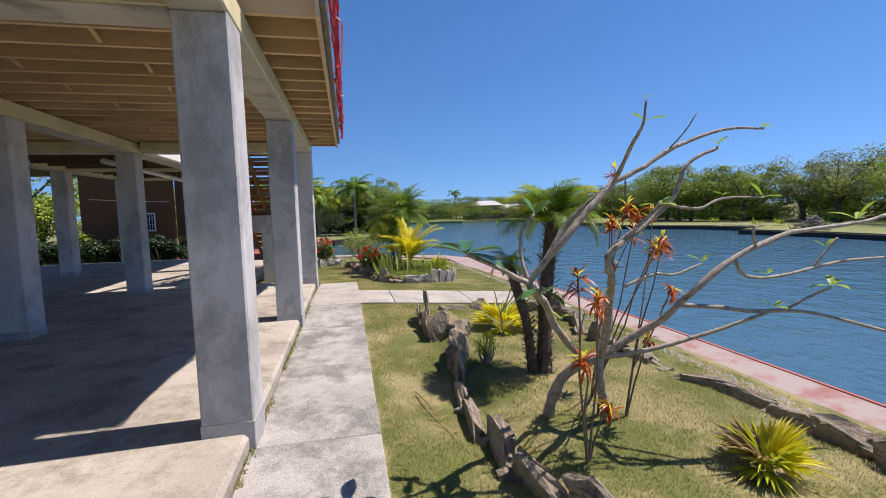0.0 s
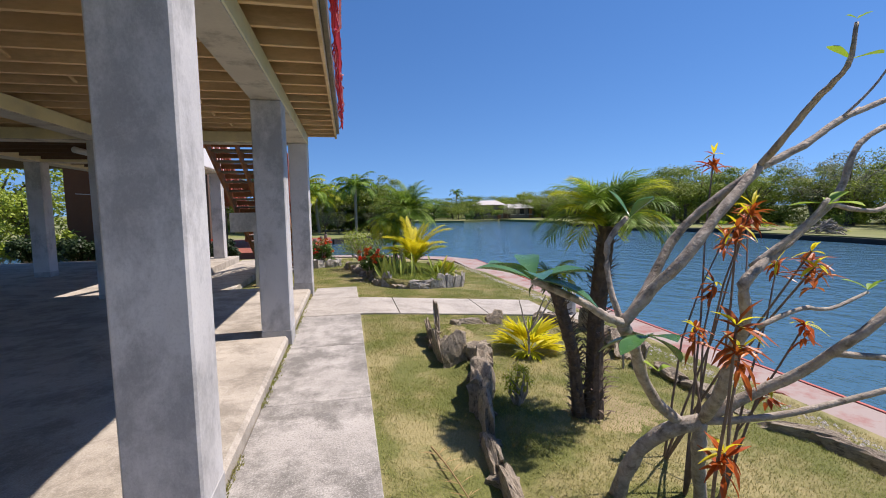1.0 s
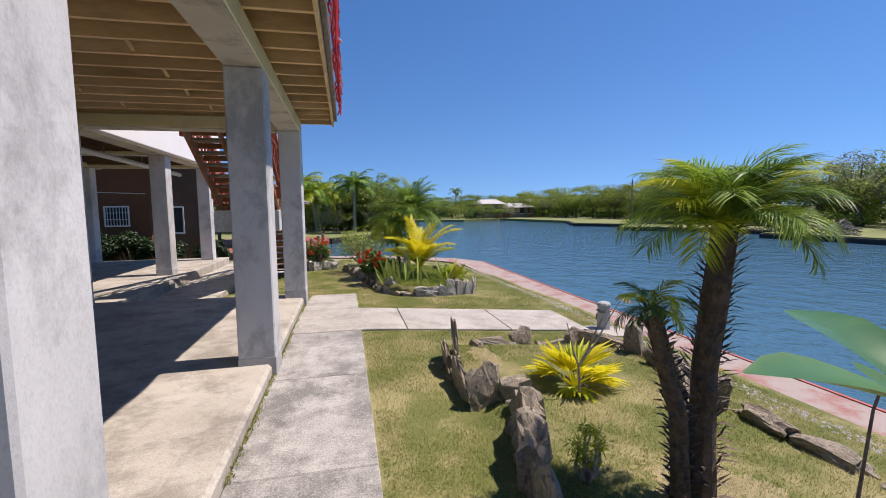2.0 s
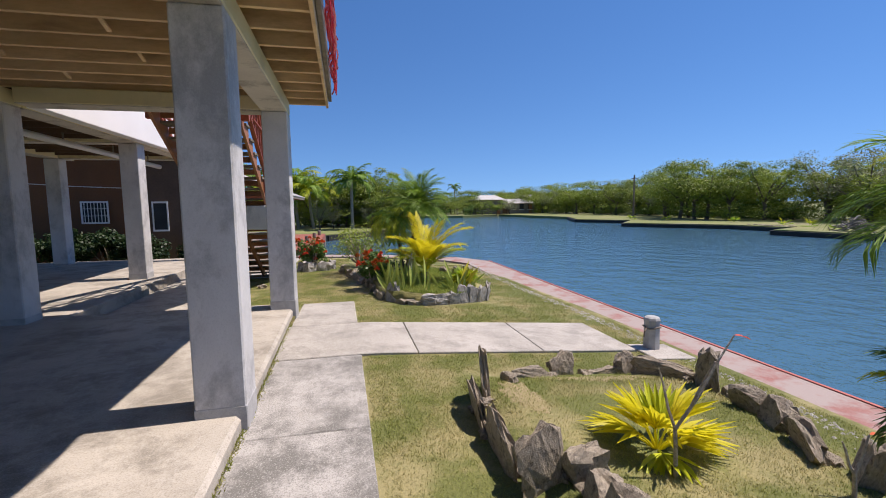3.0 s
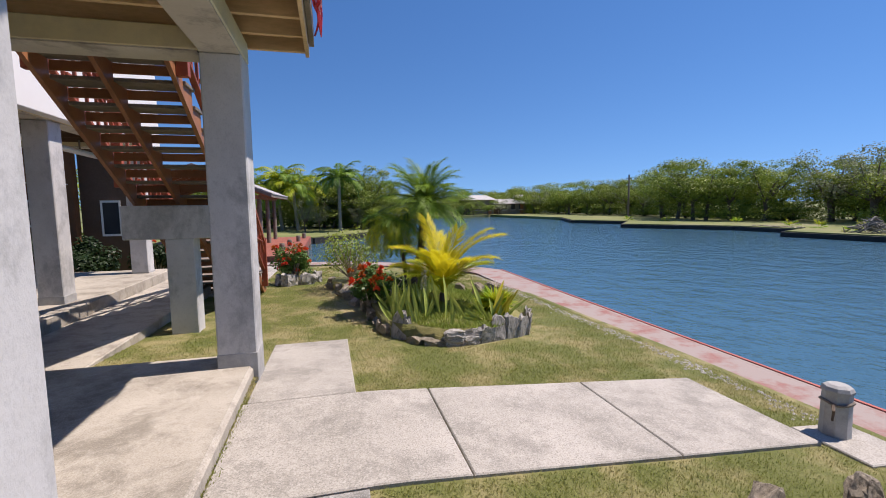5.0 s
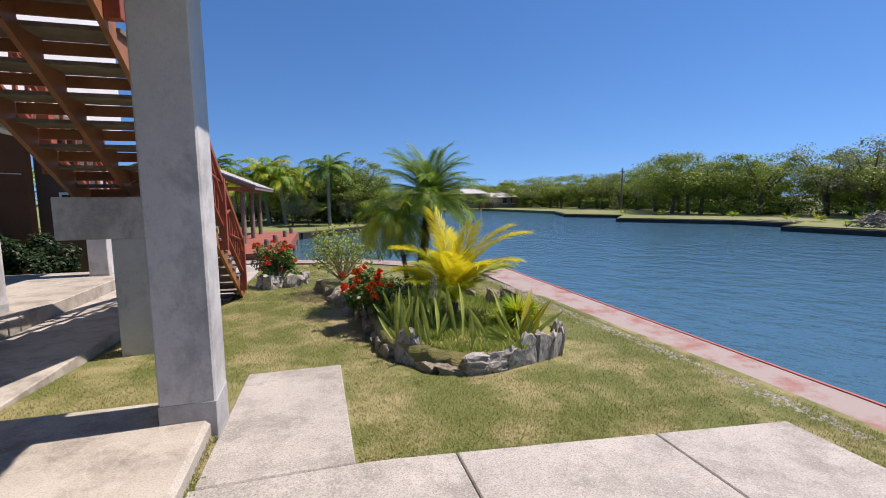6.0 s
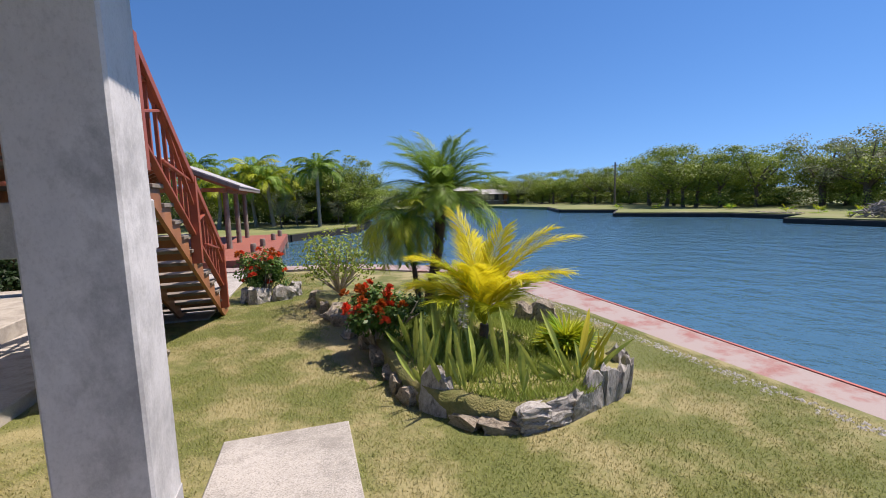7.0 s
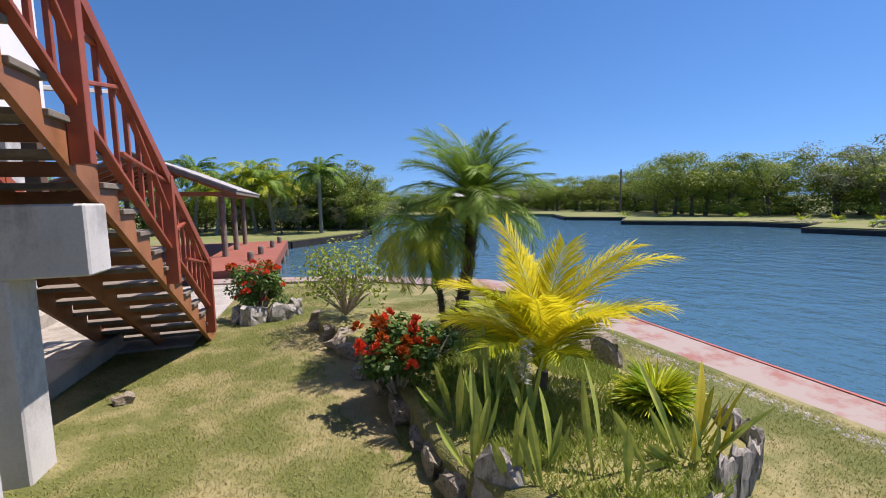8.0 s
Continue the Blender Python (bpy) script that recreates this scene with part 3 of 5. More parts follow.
walkway = tagged(new("pavement"), "stained grey concrete walkway in separate slabs", "walkway", "", "structure")
for i in range(8):
    part("slab", slab(-0.695, 0.17, 7.695 - 1.55 * (i + 1), 7.688 - 1.55 * i, 0.022), M_WALK, walkway)
part("slab", slab(-0.67, 0.17, 8.975, 10.87, 0.026), M_PATH, walkway)
cross = tagged(new("pavement_cross"), "pale concrete cross path to the sea wall", "walkway", "", "structure")
for x0, x1 in ((-0.695, 0.765), (0.775, 2.215), (2.225, 3.43)):
    part("slab", slab(x0, x1, 7.70, 8.965, 0.028), M_PATH, cross)
apron = tagged(new("pavement_apron"), "pale concrete apron by the stair and the dock", "pavement", "", "structure")
for y0, y1 in ((15.2, 17.0), (17.01, 19.2), (19.21, 21.1)):
    part("slab", slab(-3.4, -1.6, y0, y1, 0.03), M_PATH, apron)
pad = setting("pavement_pad", slab(3.46, 4.0, 7.4, 7.95, 0.02), M_PATH, "small pale concrete pad round the bollard", "pavement")

bollard = thing("bollard", (3.7, 7.8, ground(3.7, 7.8)), "grey concrete mooring bollard with a rope tie by the sea wall", "bollard", "", 12)
part("post", Geo().tube([(0, 0, -0.05), (0, 0, 0.1), (0, 0, 0.36)], [0.1, 0.097, 0.093], 8), M_PATCH, bollard)
part("cap", Geo().tube([(0, 0, 0.361), (0, 0, 0.38), (0, 0, 0.405), (0, 0, 0.42)], [0.1, 0.102, 0.09, 0.06], 8), M_PATCH, bollard, "weathered flat cap")
ring = [(0.082 * math.cos(a), 0.082 * math.sin(a), 0.29 + 0.01 * math.sin(3 * a)) for a in [2 * math.pi * i / 16 for i in range(17)]]
part("rope", Geo().tube([(p[0] * 1.2, p[1] * 1.2, p[2]) for p in ring], [0.011] * 17, 6), M_GREYWOOD, bollard, "frayed rope loop")
part("tie", Geo().tube([(-0.13, -0.03, 0.29), (-0.19, -0.06, 0.27), (-0.2, -0.06, 0.2)], [0.012, 0.011, 0.008], 6), M_DARKBARK, bollard)

# ---- outside stair ----
RISE, RUN = 0.187, 0.302
SX0, SX1 = -2.62, -1.40


def tread_at(j):
    return 15.15 - RUN * j, 0.16 + RISE * j


stair = thing("outdoor_stair", (-2.0, 15.4, -0.35), "brown open wooden stair with red railings against the house", "stairs")
SO = Vector(stair.matrix_basis.translation)


def at(x, y, z):
    return (x - SO.x, y - SO.y, z - SO.z)


for x in (SX0 + 0.03, -2.05, SX1 - 0.03):
    prof = [(15.75, -0.42)]
    for j in range(-2, 16):
        y, z = tread_at(j)
        prof += [(y, z - 0.042), (y - RUN, z - 0.042)]
    prof += [(10.02, 2.99), (15.54, -0.42)]
    k = Geo()
    n = len(prof)
    k.v = [at(x - 0.022, y, z) for y, z in prof] + [at(x + 0.022, y, z) for y, z in prof]
    k.f = [tuple(range(n)), tuple(reversed(range(n, 2 * n)))] + [(i, n + i, n + (i + 1) % n, (i + 1) % n) for i in range(n)]
    part("stringer", k, M_BROWN, stair, "brown saw-tooth stringer board")
for j in range(-2, 16):
    y, z = tread_at(j)
    tread = part("tread", Geo().box(at(SX0, y - RUN + 0.005, z - 0.04), at(SX1 + 0.02, y + 0.03, z), 0.004), M_GREYWOOD, stair, "weathered grey-brown wooden tread")
    part("grip_strip", Geo().box(at(SX0 + 0.02, y - 0.03, z), at(SX1, y + 0.01, z + 0.006)), M_ROOFMETAL, tread)
    if j > -2:
        part("riser", Geo().box(at(SX0 + 0.06, y - 0.004, z - 0.15), at(SX1 - 0.06, y + 0.014, z - 0.05)), M_BROWN, stair)


def railing(x, ya, yb):
    """Sloping red railing: posts, two rails, short level rails and fans of slats."""
    def top(y):
        return 0.67 + 0.668 * (15.45 - y)

    def foot(y):
        return 0.16 + RISE / RUN * (15.15 - y)
    def bar(name, p, q, w=0.04, d=0.06):
        part(name, Geo().bar(at(*p), at(*q), w, d, 0.004, (1, 0, 0)), M_RED, stair)
    bar("handrail", (x, ya, top(ya)), (x, yb, top(yb)), 0.045, 0.1)
    bar("handrail", (x + 0.05, ya, top(ya) - 0.09), (x + 0.05, yb, top(yb) - 0.09), 0.07, 0.03)
    posts = [15.2, 13.75, 12.1, 10.45]
    for y in posts:
        bar("post", (x + 0.02, y, foot(y) - 0.3), (x + 0.02, y, top(y) - 0.02), 0.08, 0.11)
    for y0, y1 in zip(posts, posts[1:]):
        a, b = y0 - 0.03, y1 + 0.03
        bar("rail", (x, a, foot(a) + 0.04), (x, b, foot(b) + 0.04), 0.035, 0.07)
        m = y1 + (y0 - y1) * 0.42
        lev = foot(b) + 0.55
        bar("level_rail", (x, b, lev), (x, min(a, 15.45 - (lev + 0.08 - 0.67) / 0.668), lev), 0.03, 0.05)
        for s in (0.1, 0.22, 0.36, 0.5, 0.64, 0.78, 0.9):
            ys = a + (b - a) * s
            bar("slat", (x - 0.005, ys, foot(ys) + 0.07), (x - 0.005, ys, top(ys) - 0.08), 0.03, 0.035)
        bar("brace", (x + 0.02, a, top(a) - 0.1), (x + 0.02, m - 0.1, foot(m - 0.1) + 0.2), 0.028, 0.045)
        bar("brace", (x + 0.02, m, top(m) - 0.1), (x + 0.02, a, foot(a) + 0.4), 0.028, 0.045)
        bar("brace", (x + 0.02, m - 0.05, top(m) - 0.08), (x + 0.02, b, foot(b) + 0.22), 0.028, 0.045)


railing(SX1 + 0.03, 10.0, 15.3)
railing(SX0 - 0.03, 10.0, 15.3)

# concrete support under the stair
support = thing("stair_support", (-1.98, 12.25, -0.28), "grey cement-plastered post and beam carrying the stair", "support")
part("post", Geo().box((-0.175, -0.15, -0.1), (0.175, 0.15, 1.34), 0.012), M_COLUMN, support)
part("beam", Geo().box((-0.68, -0.155, 1.335), (0.61, 0.155, 1.79), 0.012), M_COLUMN, support)
support.matrix_basis = pose(-1.98, 12.25, -0.28)

# upper railing and draped netting along the deck's edge
netting = thing("plastic_netting", (-0.03, 2.0, 3.1), "crumpled red and orange plastic netting draped over the deck edge", "netting")
random.seed(5)
for i in range(16):
    k = Geo()
    pts = []
    zc, xc = 0.02 + 0.065 * i, 0.02 * math.sin(i * 1.7)
    for j in range(60):
        y = OVERHANG - 2 + (8 - OVERHANG + 2) * j / 59
        pts.append((xc + 0.075 * noise.noise(Vector((y * 2.3, i * 0.37, 0))), y, zc + 0.13 * noise.noise(Vector((y * 1.9, i * 0.5, 4)))))
    k.tube(pts, [0.010] * 60, 5)
    part("strand", k, M_NETPINK if i % 3 == 1 else M_NETRED, netting)
k = Geo()
for j in range(150):
    y = OVERHANG - 2 + (8 - OVERHANG + 2) * j / 149
    pts = [(0.015 + 0.04 * noise.noise(Vector((y * 1.4, z * 2, 0))), y + 0.16 * (z % 0.3) * (1 if j % 2 else -1), z) for z in [0.1 * q for q in range(11)]]
    k.tube(pts, [0.007] * 11, 4)
part("web", k, M_NETRED, netting, "red zigzag cross strands")
rail_up = thing("deck_railing", (-0.1, 2.0, 3.1), "red painted wooden railing of the upper deck", "railing")
for i in range(5):
    part("post", Geo().box((-0.16, 1.5 + 1.55 * i, 0.1), (-0.08, 1.59 + 1.55 * i, 1.05), 0.004), M_RED, rail_up)
part("handrail", Geo().box((-0.18, OVERHANG - 2, 1.03), (-0.06, 8.05, 1.08), 0.006), M_RED, rail_up)

# ---- dock and pavilion ----
dock = thing("boat_dock", (-4.5, 27, -0.3), "red-brown boarded dock over the inlet", "dock")
k = 0
for i in range(36):
    y0 = 21.95 + 0.283 * i
    part("board", Geo().box((-4.0, y0 - 27, -0.02), (3.35, y0 - 27 + 0.273, 0.05), 0.004), M_DOCK, dock)
part("skirt", Geo().box((-4.0, -5.09, -0.32), (3.35, -5.055, 0.045)), M_DOCK, dock)
part("skirt", Geo().box((3.355, -5.05, -0.3), (3.39, 5.1, 0.045)), M_DOCK, dock)
for px, py in ((2.63, -3.05), (2.75, -1.1), (2.95, 1.5), (3.1, 3.7)):
    part("mooring_post", Geo().tube([(px, py, -0.9), (px, py, 0.28), (px, py, 0.34)], [0.1, 0.1, 0.085], 12), M_GREYWOOD, dock, "short round mooring post")
for px, py in itertools.product((-3.6, 0, 3.3), (-4.9, -1, 2, 5)):
    part("pile", Geo().tube([(px, py, -1.2), (px, py, -0.05)], [0.11, 0.11], 10), M_GREYWOOD, dock)
pav = thing("dock_pavilion", (-4.5, 28.2, -0.25), "open pavilion with round posts and pale roof on the dock", "pavilion")
for px, py in itertools.product((1.62, -2.9), (-2.5, 0.0, 2.6)):
    part("post", Geo().tube([(px, py, 0), (px, py, 1.0), (px, py, 2.1)], [0.1, 0.095, 0.09], 12), M_GREYWOOD, pav, "round weathered timber post")
for px in (1.62, -2.9):
    part("plate_beam", Geo().box((px - 0.07, -3.2, 2.06), (px + 0.07, 3.4, 2.22), 0.006), M_BROWN, pav)
for sx in (1, -1):
    for i in range(9):
        y = -3.2 + 0.82 * i
        part("rafter", Geo().bar((-0.65, y, 3.3), (-0.65 + sx * 2.75, y, 2.2 - 0.06), 0.05, 0.12, 0.004, (0, 0, 1)), M_BROWN, pav)
    for i in range(8):
        a, b = i / 8, (i + 1) / 8 + 0.02
        p = [(-0.65 + sx * 2.85 * s, 3.42 - 1.17 * s + (0.0 if s == a else 0.02)) for s in (a, b)]
        k = Geo()
        for y in (-3.4, 3.7):
            k.v += [(p[0][0], y, p[0][1]), (p[1][0], y, p[1][1]), (p[1][0], y, p[1][1] + 0.04), (p[0][0], y, p[0][1] + 0.04)]
        k.f = [(0, 1, 2, 3), (7, 6, 5, 4), (0, 4, 5, 1), (1, 5, 6, 2), (2, 6, 7, 3), (3, 7, 4, 0)]
        part("roof_strip", k, M_ROOFMETAL, pav)
    part("fascia", Geo().box((-0.65 + sx * 2.85 - 0.03, -3.42, 2.12), (-0.65 + sx * 2.85 + 0.03, 3.72, 2.3)), M_GREYWOOD, pav)
part("gable_board", Geo().bar((-0.65, -3.38, 3.38), (2.2, -3.38, 2.22), 0.03, 0.16, 0.004, (0, 0, 1)), M_GREYWOOD, pav)
part("gable_board", Geo().bar((-0.65, -3.38, 3.38), (-3.5, -3.38, 2.22), 0.03, 0.16, 0.004, (0, 0, 1)), M_GREYWOOD, pav)
part("tie_beam", Geo().box((-3.0, -2.6, 2.1), (1.7, -2.45, 2.24), 0.006), M_BROWN, pav)

# ---- neighbouring house behind the columns ----
house = thing("neighbour_house", (-10, 19.8, -0.45), "orange painted block house with a barred window and pale roof edge", "house")
# both wall colours already include the shade under the roof and trees
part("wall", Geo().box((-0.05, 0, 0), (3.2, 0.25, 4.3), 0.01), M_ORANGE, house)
part("wall", Geo().box((3.205, 0.3, 0), (4.7, 0.55, 4.3), 0.01), M_SHADEWALL, house, "brown side wall with shade put into its colour")
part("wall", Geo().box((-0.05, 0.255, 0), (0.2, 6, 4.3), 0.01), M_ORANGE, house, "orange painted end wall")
part("roof", Geo().bar((2.2, -1.0, 4.15), (2.2, 4, 5.2), 5.4, 0.1, 0.01, (0, 0, 1)), M_ROOFMETAL, house, "pale corrugated roof edge")
win = part("window", Geo().box((1.8, -0.03, 1.5), (2.5, -0.005, 2.16)), M_DARK, house, "dark window behind white bars")
part("frame", Geo().box((1.75, -0.05, 1.45), (2.55, -0.031, 1.5)).box((1.75, -0.05, 2.13), (2.55, -0.031, 2.18)).box((1.75, -0.05, 1.5), (1.8, -0.031, 2.13)).box((2.5, -0.05, 1.5), (2.55, -0.031, 2.13)), M_WHITE, win)
k = Geo()
for i in range(7):
    k.box((1.86 + 0.095 * i, -0.07, 1.5), (1.875 + 0.095 * i, -0.05, 2.15))
for z in (1.7, 1.93):
    k.box((1.8, -0.056, z), (2.5, -0.051, z + 0.015))
part("bars", k, M_WHITE, win, "white window bars")
part("cable", Geo().tube([(0.3, -0.02, 2.75), (1.6, -0.02, 2.66), (3.1, -0.02, 2.6)], [0.012] * 3, 5), M_WHITE, house, "pale cable along the wall")
win = part("window", Geo().box((3.75, 0.27, 1.2), (4.15, 0.298, 2.1)), M_DARK, house)
part("frame", Geo().box((3.7, 0.25, 1.14), (4.2, 0.269, 1.2)).box((3.7, 0.25, 2.1), (4.2, 0.269, 2.16)).box((3.7, 0.25, 1.2), (3.745, 0.269, 2.1)).box((4.155, 0.25, 1.2), (4.2, 0.269, 2.1)), M_WHITE, win)


# ---- stones ----
def rock_mesh(seed, flat):
    """A split stone of unit size, standing on its base; flat: how thin it is."""
    bm = bmesh.new()
    bmesh.ops.create_cube(bm, size=1)
    bmesh.ops.subdivide_edges(bm, edges=bm.edges[:], cuts=4, use_grid_fill=True)
    rs = random.Random(seed)
    off = Vector((rs.random() * 50, rs.random() * 50, rs.random() * 50))
    lean, peak = rs.uniform(-0.25, 0.25), rs.uniform(-0.3, 0.3)
    for p in bm.verts:
        c = p.co.copy()
        c = c.lerp(c.normalized() * 0.62, 0.12)
        c += noise.noise_vector(c * 1.9 + off) * 0.22 + noise.noise_vector(c * 5 + off) * 0.09 + noise.noise_vector(c * 13 + off) * 0.035
        if c.z > 0.2:
            c.z += 0.35 * (0.4 - abs(c.x - peak)) * rs.uniform(0.7, 1.2)
        c.x += lean * c.z
        c.y *= flat
        c.z += 0.35
        p.co = c
    g = Geo().take(bm)
    return g


ROCKS = [rock_mesh(40 + i, 0.9).mesh("stone", M_STONE_BROWN) for i in range(5)]
SLABS = [rock_mesh(60 + i, 0.8).mesh("stone", M_STONE) for i in range(5)]
SLABS_BROWN = [rock_mesh(80 + i, 0.8).mesh("stone", M_STONE_BROWN) for i in range(5)]
count = itertools.count()


def stone(x, y, z, size, turn, lean=0.0, kinds=ROCKS, label="brown weathered edging stone set in the grass", group="bed edging stones"):
    i = next(count)
    ob = new("stone", kinds[i % len(kinds)])
    ob.matrix_basis = Matrix.LocRotScale((x, y, z), Euler((radians(lean), radians(rnd(-7, 7)), radians(turn))), size)
    return tagged(ob, label, "stone", group)


random.seed(11)
# bed edging: (x, y, length, thickness, height, turn)
BED = [(1.1, 1.75, 0.5, 0.13, 0.26, 97), (1.0, 2.2, 0.5, 0.12, 0.25, 98), (0.9, 2.65, 0.5, 0.12, 0.27, 96), (0.86, 3.1, 0.5, 0.12, 0.27, 92), (0.88, 3.52, 0.44, 0.12, 0.3, 84), (0.97, 3.92, 0.46, 0.11, 0.36, 78),
       (1.07, 4.33, 0.34, 0.22, 0.34, 60), (1.14, 4.66, 0.32, 0.24, 0.36, 80), (1.23, 4.98, 0.3, 0.18, 0.3, 75), (1.31, 5.27, 0.24, 0.16, 0.36, 10), (1.07, 5.3, 0.28, 0.17, 0.33, -8), (0.95, 5.68, 0.56, 0.09, 0.3, 94),
       (0.98, 6.14, 0.48, 0.08, 0.46, 82), (1.13, 6.48, 0.26, 0.1, 0.42, 70), (1.66, 6.85, 0.46, 0.14, 0.15, 16), (2.1, 7.03, 0.26, 0.18, 0.26, 10), (2.54, 7.02, 0.36, 0.14, 0.14, 0),
       (2.82, 7.03, 0.2, 0.16, 0.28, 10), (3.02, 6.74, 0.52, 0.12, 0.27, -34), (3.25, 6.44, 0.24, 0.2, 0.42, 40), (3.3, 6.18, 0.24, 0.18, 0.22, 70), (3.22, 5.95, 0.26, 0.2, 0.32, 100), (3.15, 5.7, 0.24, 0.18, 0.26, 70),
       (3.02, 5.36, 0.5, 0.15, 0.25, 66), (3.0, 5.02, 0.26, 0.18, 0.38, 40), (3.06, 4.6, 0.4, 0.16, 0.22, 92), (3.08, 4.15, 0.36, 0.18, 0.2, 92), (3.2, 3.46, 0.5, 0.11, 0.2, -40), (3.36, 3.12, 0.46, 0.1, 0.2, -68), (3.4, 2.75, 0.36, 0.2, 0.24, 95), (3.38, 2.3, 0.42, 0.2, 0.3, 100), (3.3, 1.8, 0.4, 0.2, 0.3, 95)]
for x, y, a, b, h, t in BED:
    stone(x, y, ground(x, y) - 0.04, (a * rnd(0.8, 1.05), b * rnd(0.65, 0.9), h * rnd(0.65, 1.1)), t + rnd(-9, 9), rnd(-12, 12), SLABS_BROWN if b < 0.15 else ROCKS)
for i, ((x0, y0, *_, t0), (x1, y1, *_, t1)) in enumerate(zip(BED, BED[1:])):
    for _ in range(3 if i < 13 else 1):
        x, y = (x0 + x1) / 2 + rnd(-0.05, 0.05), (y0 + y1) / 2 + rnd(-0.04, 0.04)
        stone(x, y, ground(x, y) - 0.05, (rnd(0.1, 0.16), rnd(0.07, 0.12), rnd(0.07, 0.12)), rnd(0, 180), rnd(-12, 12), ROCKS, "small brown stone wedged between larger edging stones")
# raised planter: standing grey slabs at the near side, rough rocks behind
RING = [(0.64, 11.75), (0.64, 11.4), (0.67, 11.1), (0.78, 10.86), (0.98, 10.56), (1.18, 10.4), (1.4, 10.34), (1.62, 10.4), (1.84, 10.46), (2.03, 10.53), (2.22, 10.62), (2.4, 10.71), (2.55, 10.84), (2.63, 11.08)]
for i, (x, y) in enumerate(RING):
    x2, y2 = RING[min(i + 1, len(RING) - 1)]
    x1, y1 = RING[max(i - 1, 0)]
    t = math.degrees(math.atan2(y2 - y1, x2 - x1))
    z = ground(x, y) - 0.04
    if i in (6, 7):
        for q in range(3):
            stone(x + rnd(-0.03, 0.03), y + rnd(-0.02, 0.03), z + 0.075 * q, (rnd(0.2, 0.28), 0.14, 0.085), t + rnd(-12, 12), 0, SLABS, "flat grey stone stacked in the planter edge", "planter stones")
    elif i == 3:
        stone(x + 0.02, y - 0.04, z - 0.02, (0.26, 0.1, 0.4), t + 8, -14, SLABS, "large pale leaning slab at the planter edge", "planter stones")
    elif i < 6:
        stone(x, y, z, (rnd(0.2, 0.28), rnd(0.12, 0.17), rnd(0.12, 0.2) if i < 3 else 0.13), t + rnd(-10, 10), rnd(-8, 8), ROCKS, "rough brown rock at the planter edge", "planter stones")
    else:
        stone(x, y, z, (rnd(0.2, 0.25), rnd(0.07, 0.1), rnd(0.26, 0.4)), t + rnd(-8, 8), rnd(-4, 12), SLABS, "pale grey slab of stone standing at the planter edge", "planter stones")
REAR = [(2.66, 11.45), (2.7, 11.9), (2.72, 12.35), (2.62, 12.9), (2.5, 13.5), (2.3, 14.0), (2.0, 14.6), (1.6, 15.1), (1.0, 15.6), (0.4, 16.0), (0.05, 15.9), (0.0, 15.4), (0.15, 14.9), (0.3, 14.4), (0.4, 13.9), (0.48, 13.3), (0.55, 12.8), (0.62, 12.25)]
for i, (x, y) in enumerate(REAR):
    s = rnd(0.22, 0.36)
    stone(x, y, ground(x, y) - 0.05, (s, s * 0.7, rnd(0.18, 0.3) * (0.5 if i < 7 else 1.0)), rnd(0, 180), 0, ROCKS, "dark rough rock at the planter edge", "planter stones")
for x, y, s in ((2.42, 12.5, 0.2), (2.7, 12.4, 0.22), (2.2, 12.9, 0.16)):
    stone(x, y, -0.13, (s, s * 0.8, s * 1.3), rnd(0, 180), 0, ROCKS, "dark rough rock inside the planter", "planter stones")
for x, y, s in ((-0.95, 16.25, 0.4), (-0.55, 16.35, 0.36), (-1.2, 16.5, 0.35), (-0.35, 16.8, 0.34)):
    stone(x, y, ground(x, y) - 0.03, (s, s * 0.6, s * 0.85), rnd(0, 180), 0, SLABS, "pale rock at the foot of a flowering bush", "bush stones")
for x, y in ((-1.55, 15.85), (-1.75, 13.4)):
    stone(x, y, ground(x, y) - 0.02, (0.16, 0.13, 0.1), 20, 0, ROCKS, "small rock in the lawn", "lawn stones")

# planter soil
cx, cy = 1.6, 12.6


def planter_height(x, y):
    return 0.06 + (ground(x, y) + 0.2 - 0.06) * min(1.0, math.hypot((x - cx) / 1.05, (y - cy) / 2.3))


k = Geo()
outline = RING + REAR
k.v.append((cx, cy, 0.05))
for r in range(1, 10):
    for x, y in outline:
        s = min(r, 8) / 8
        px, py = cx + (x - cx) * s * 1.0, cy + (y - cy) * s * 1.0
        k.v.append((px, py, planter_height(px, py) - 0.01 + 0.03 * noise.noise(Vector((px * 3, py * 3, 1))) if r < 9 else ground(px, py) - 0.05))
n = len(outline)
for i in range(n):
    k.f.append((0, 1 + i, 1 + (i + 1) % n))
    for r in range(8):
        a = 1 + r * n
        k.f.append((a + i, a + n + i, a + n + (i + 1) % n, a + (i + 1) % n))
setting("ground_planter", k, M_EARTH, "raised soil with weeds and moss inside the planter", "soil", True)


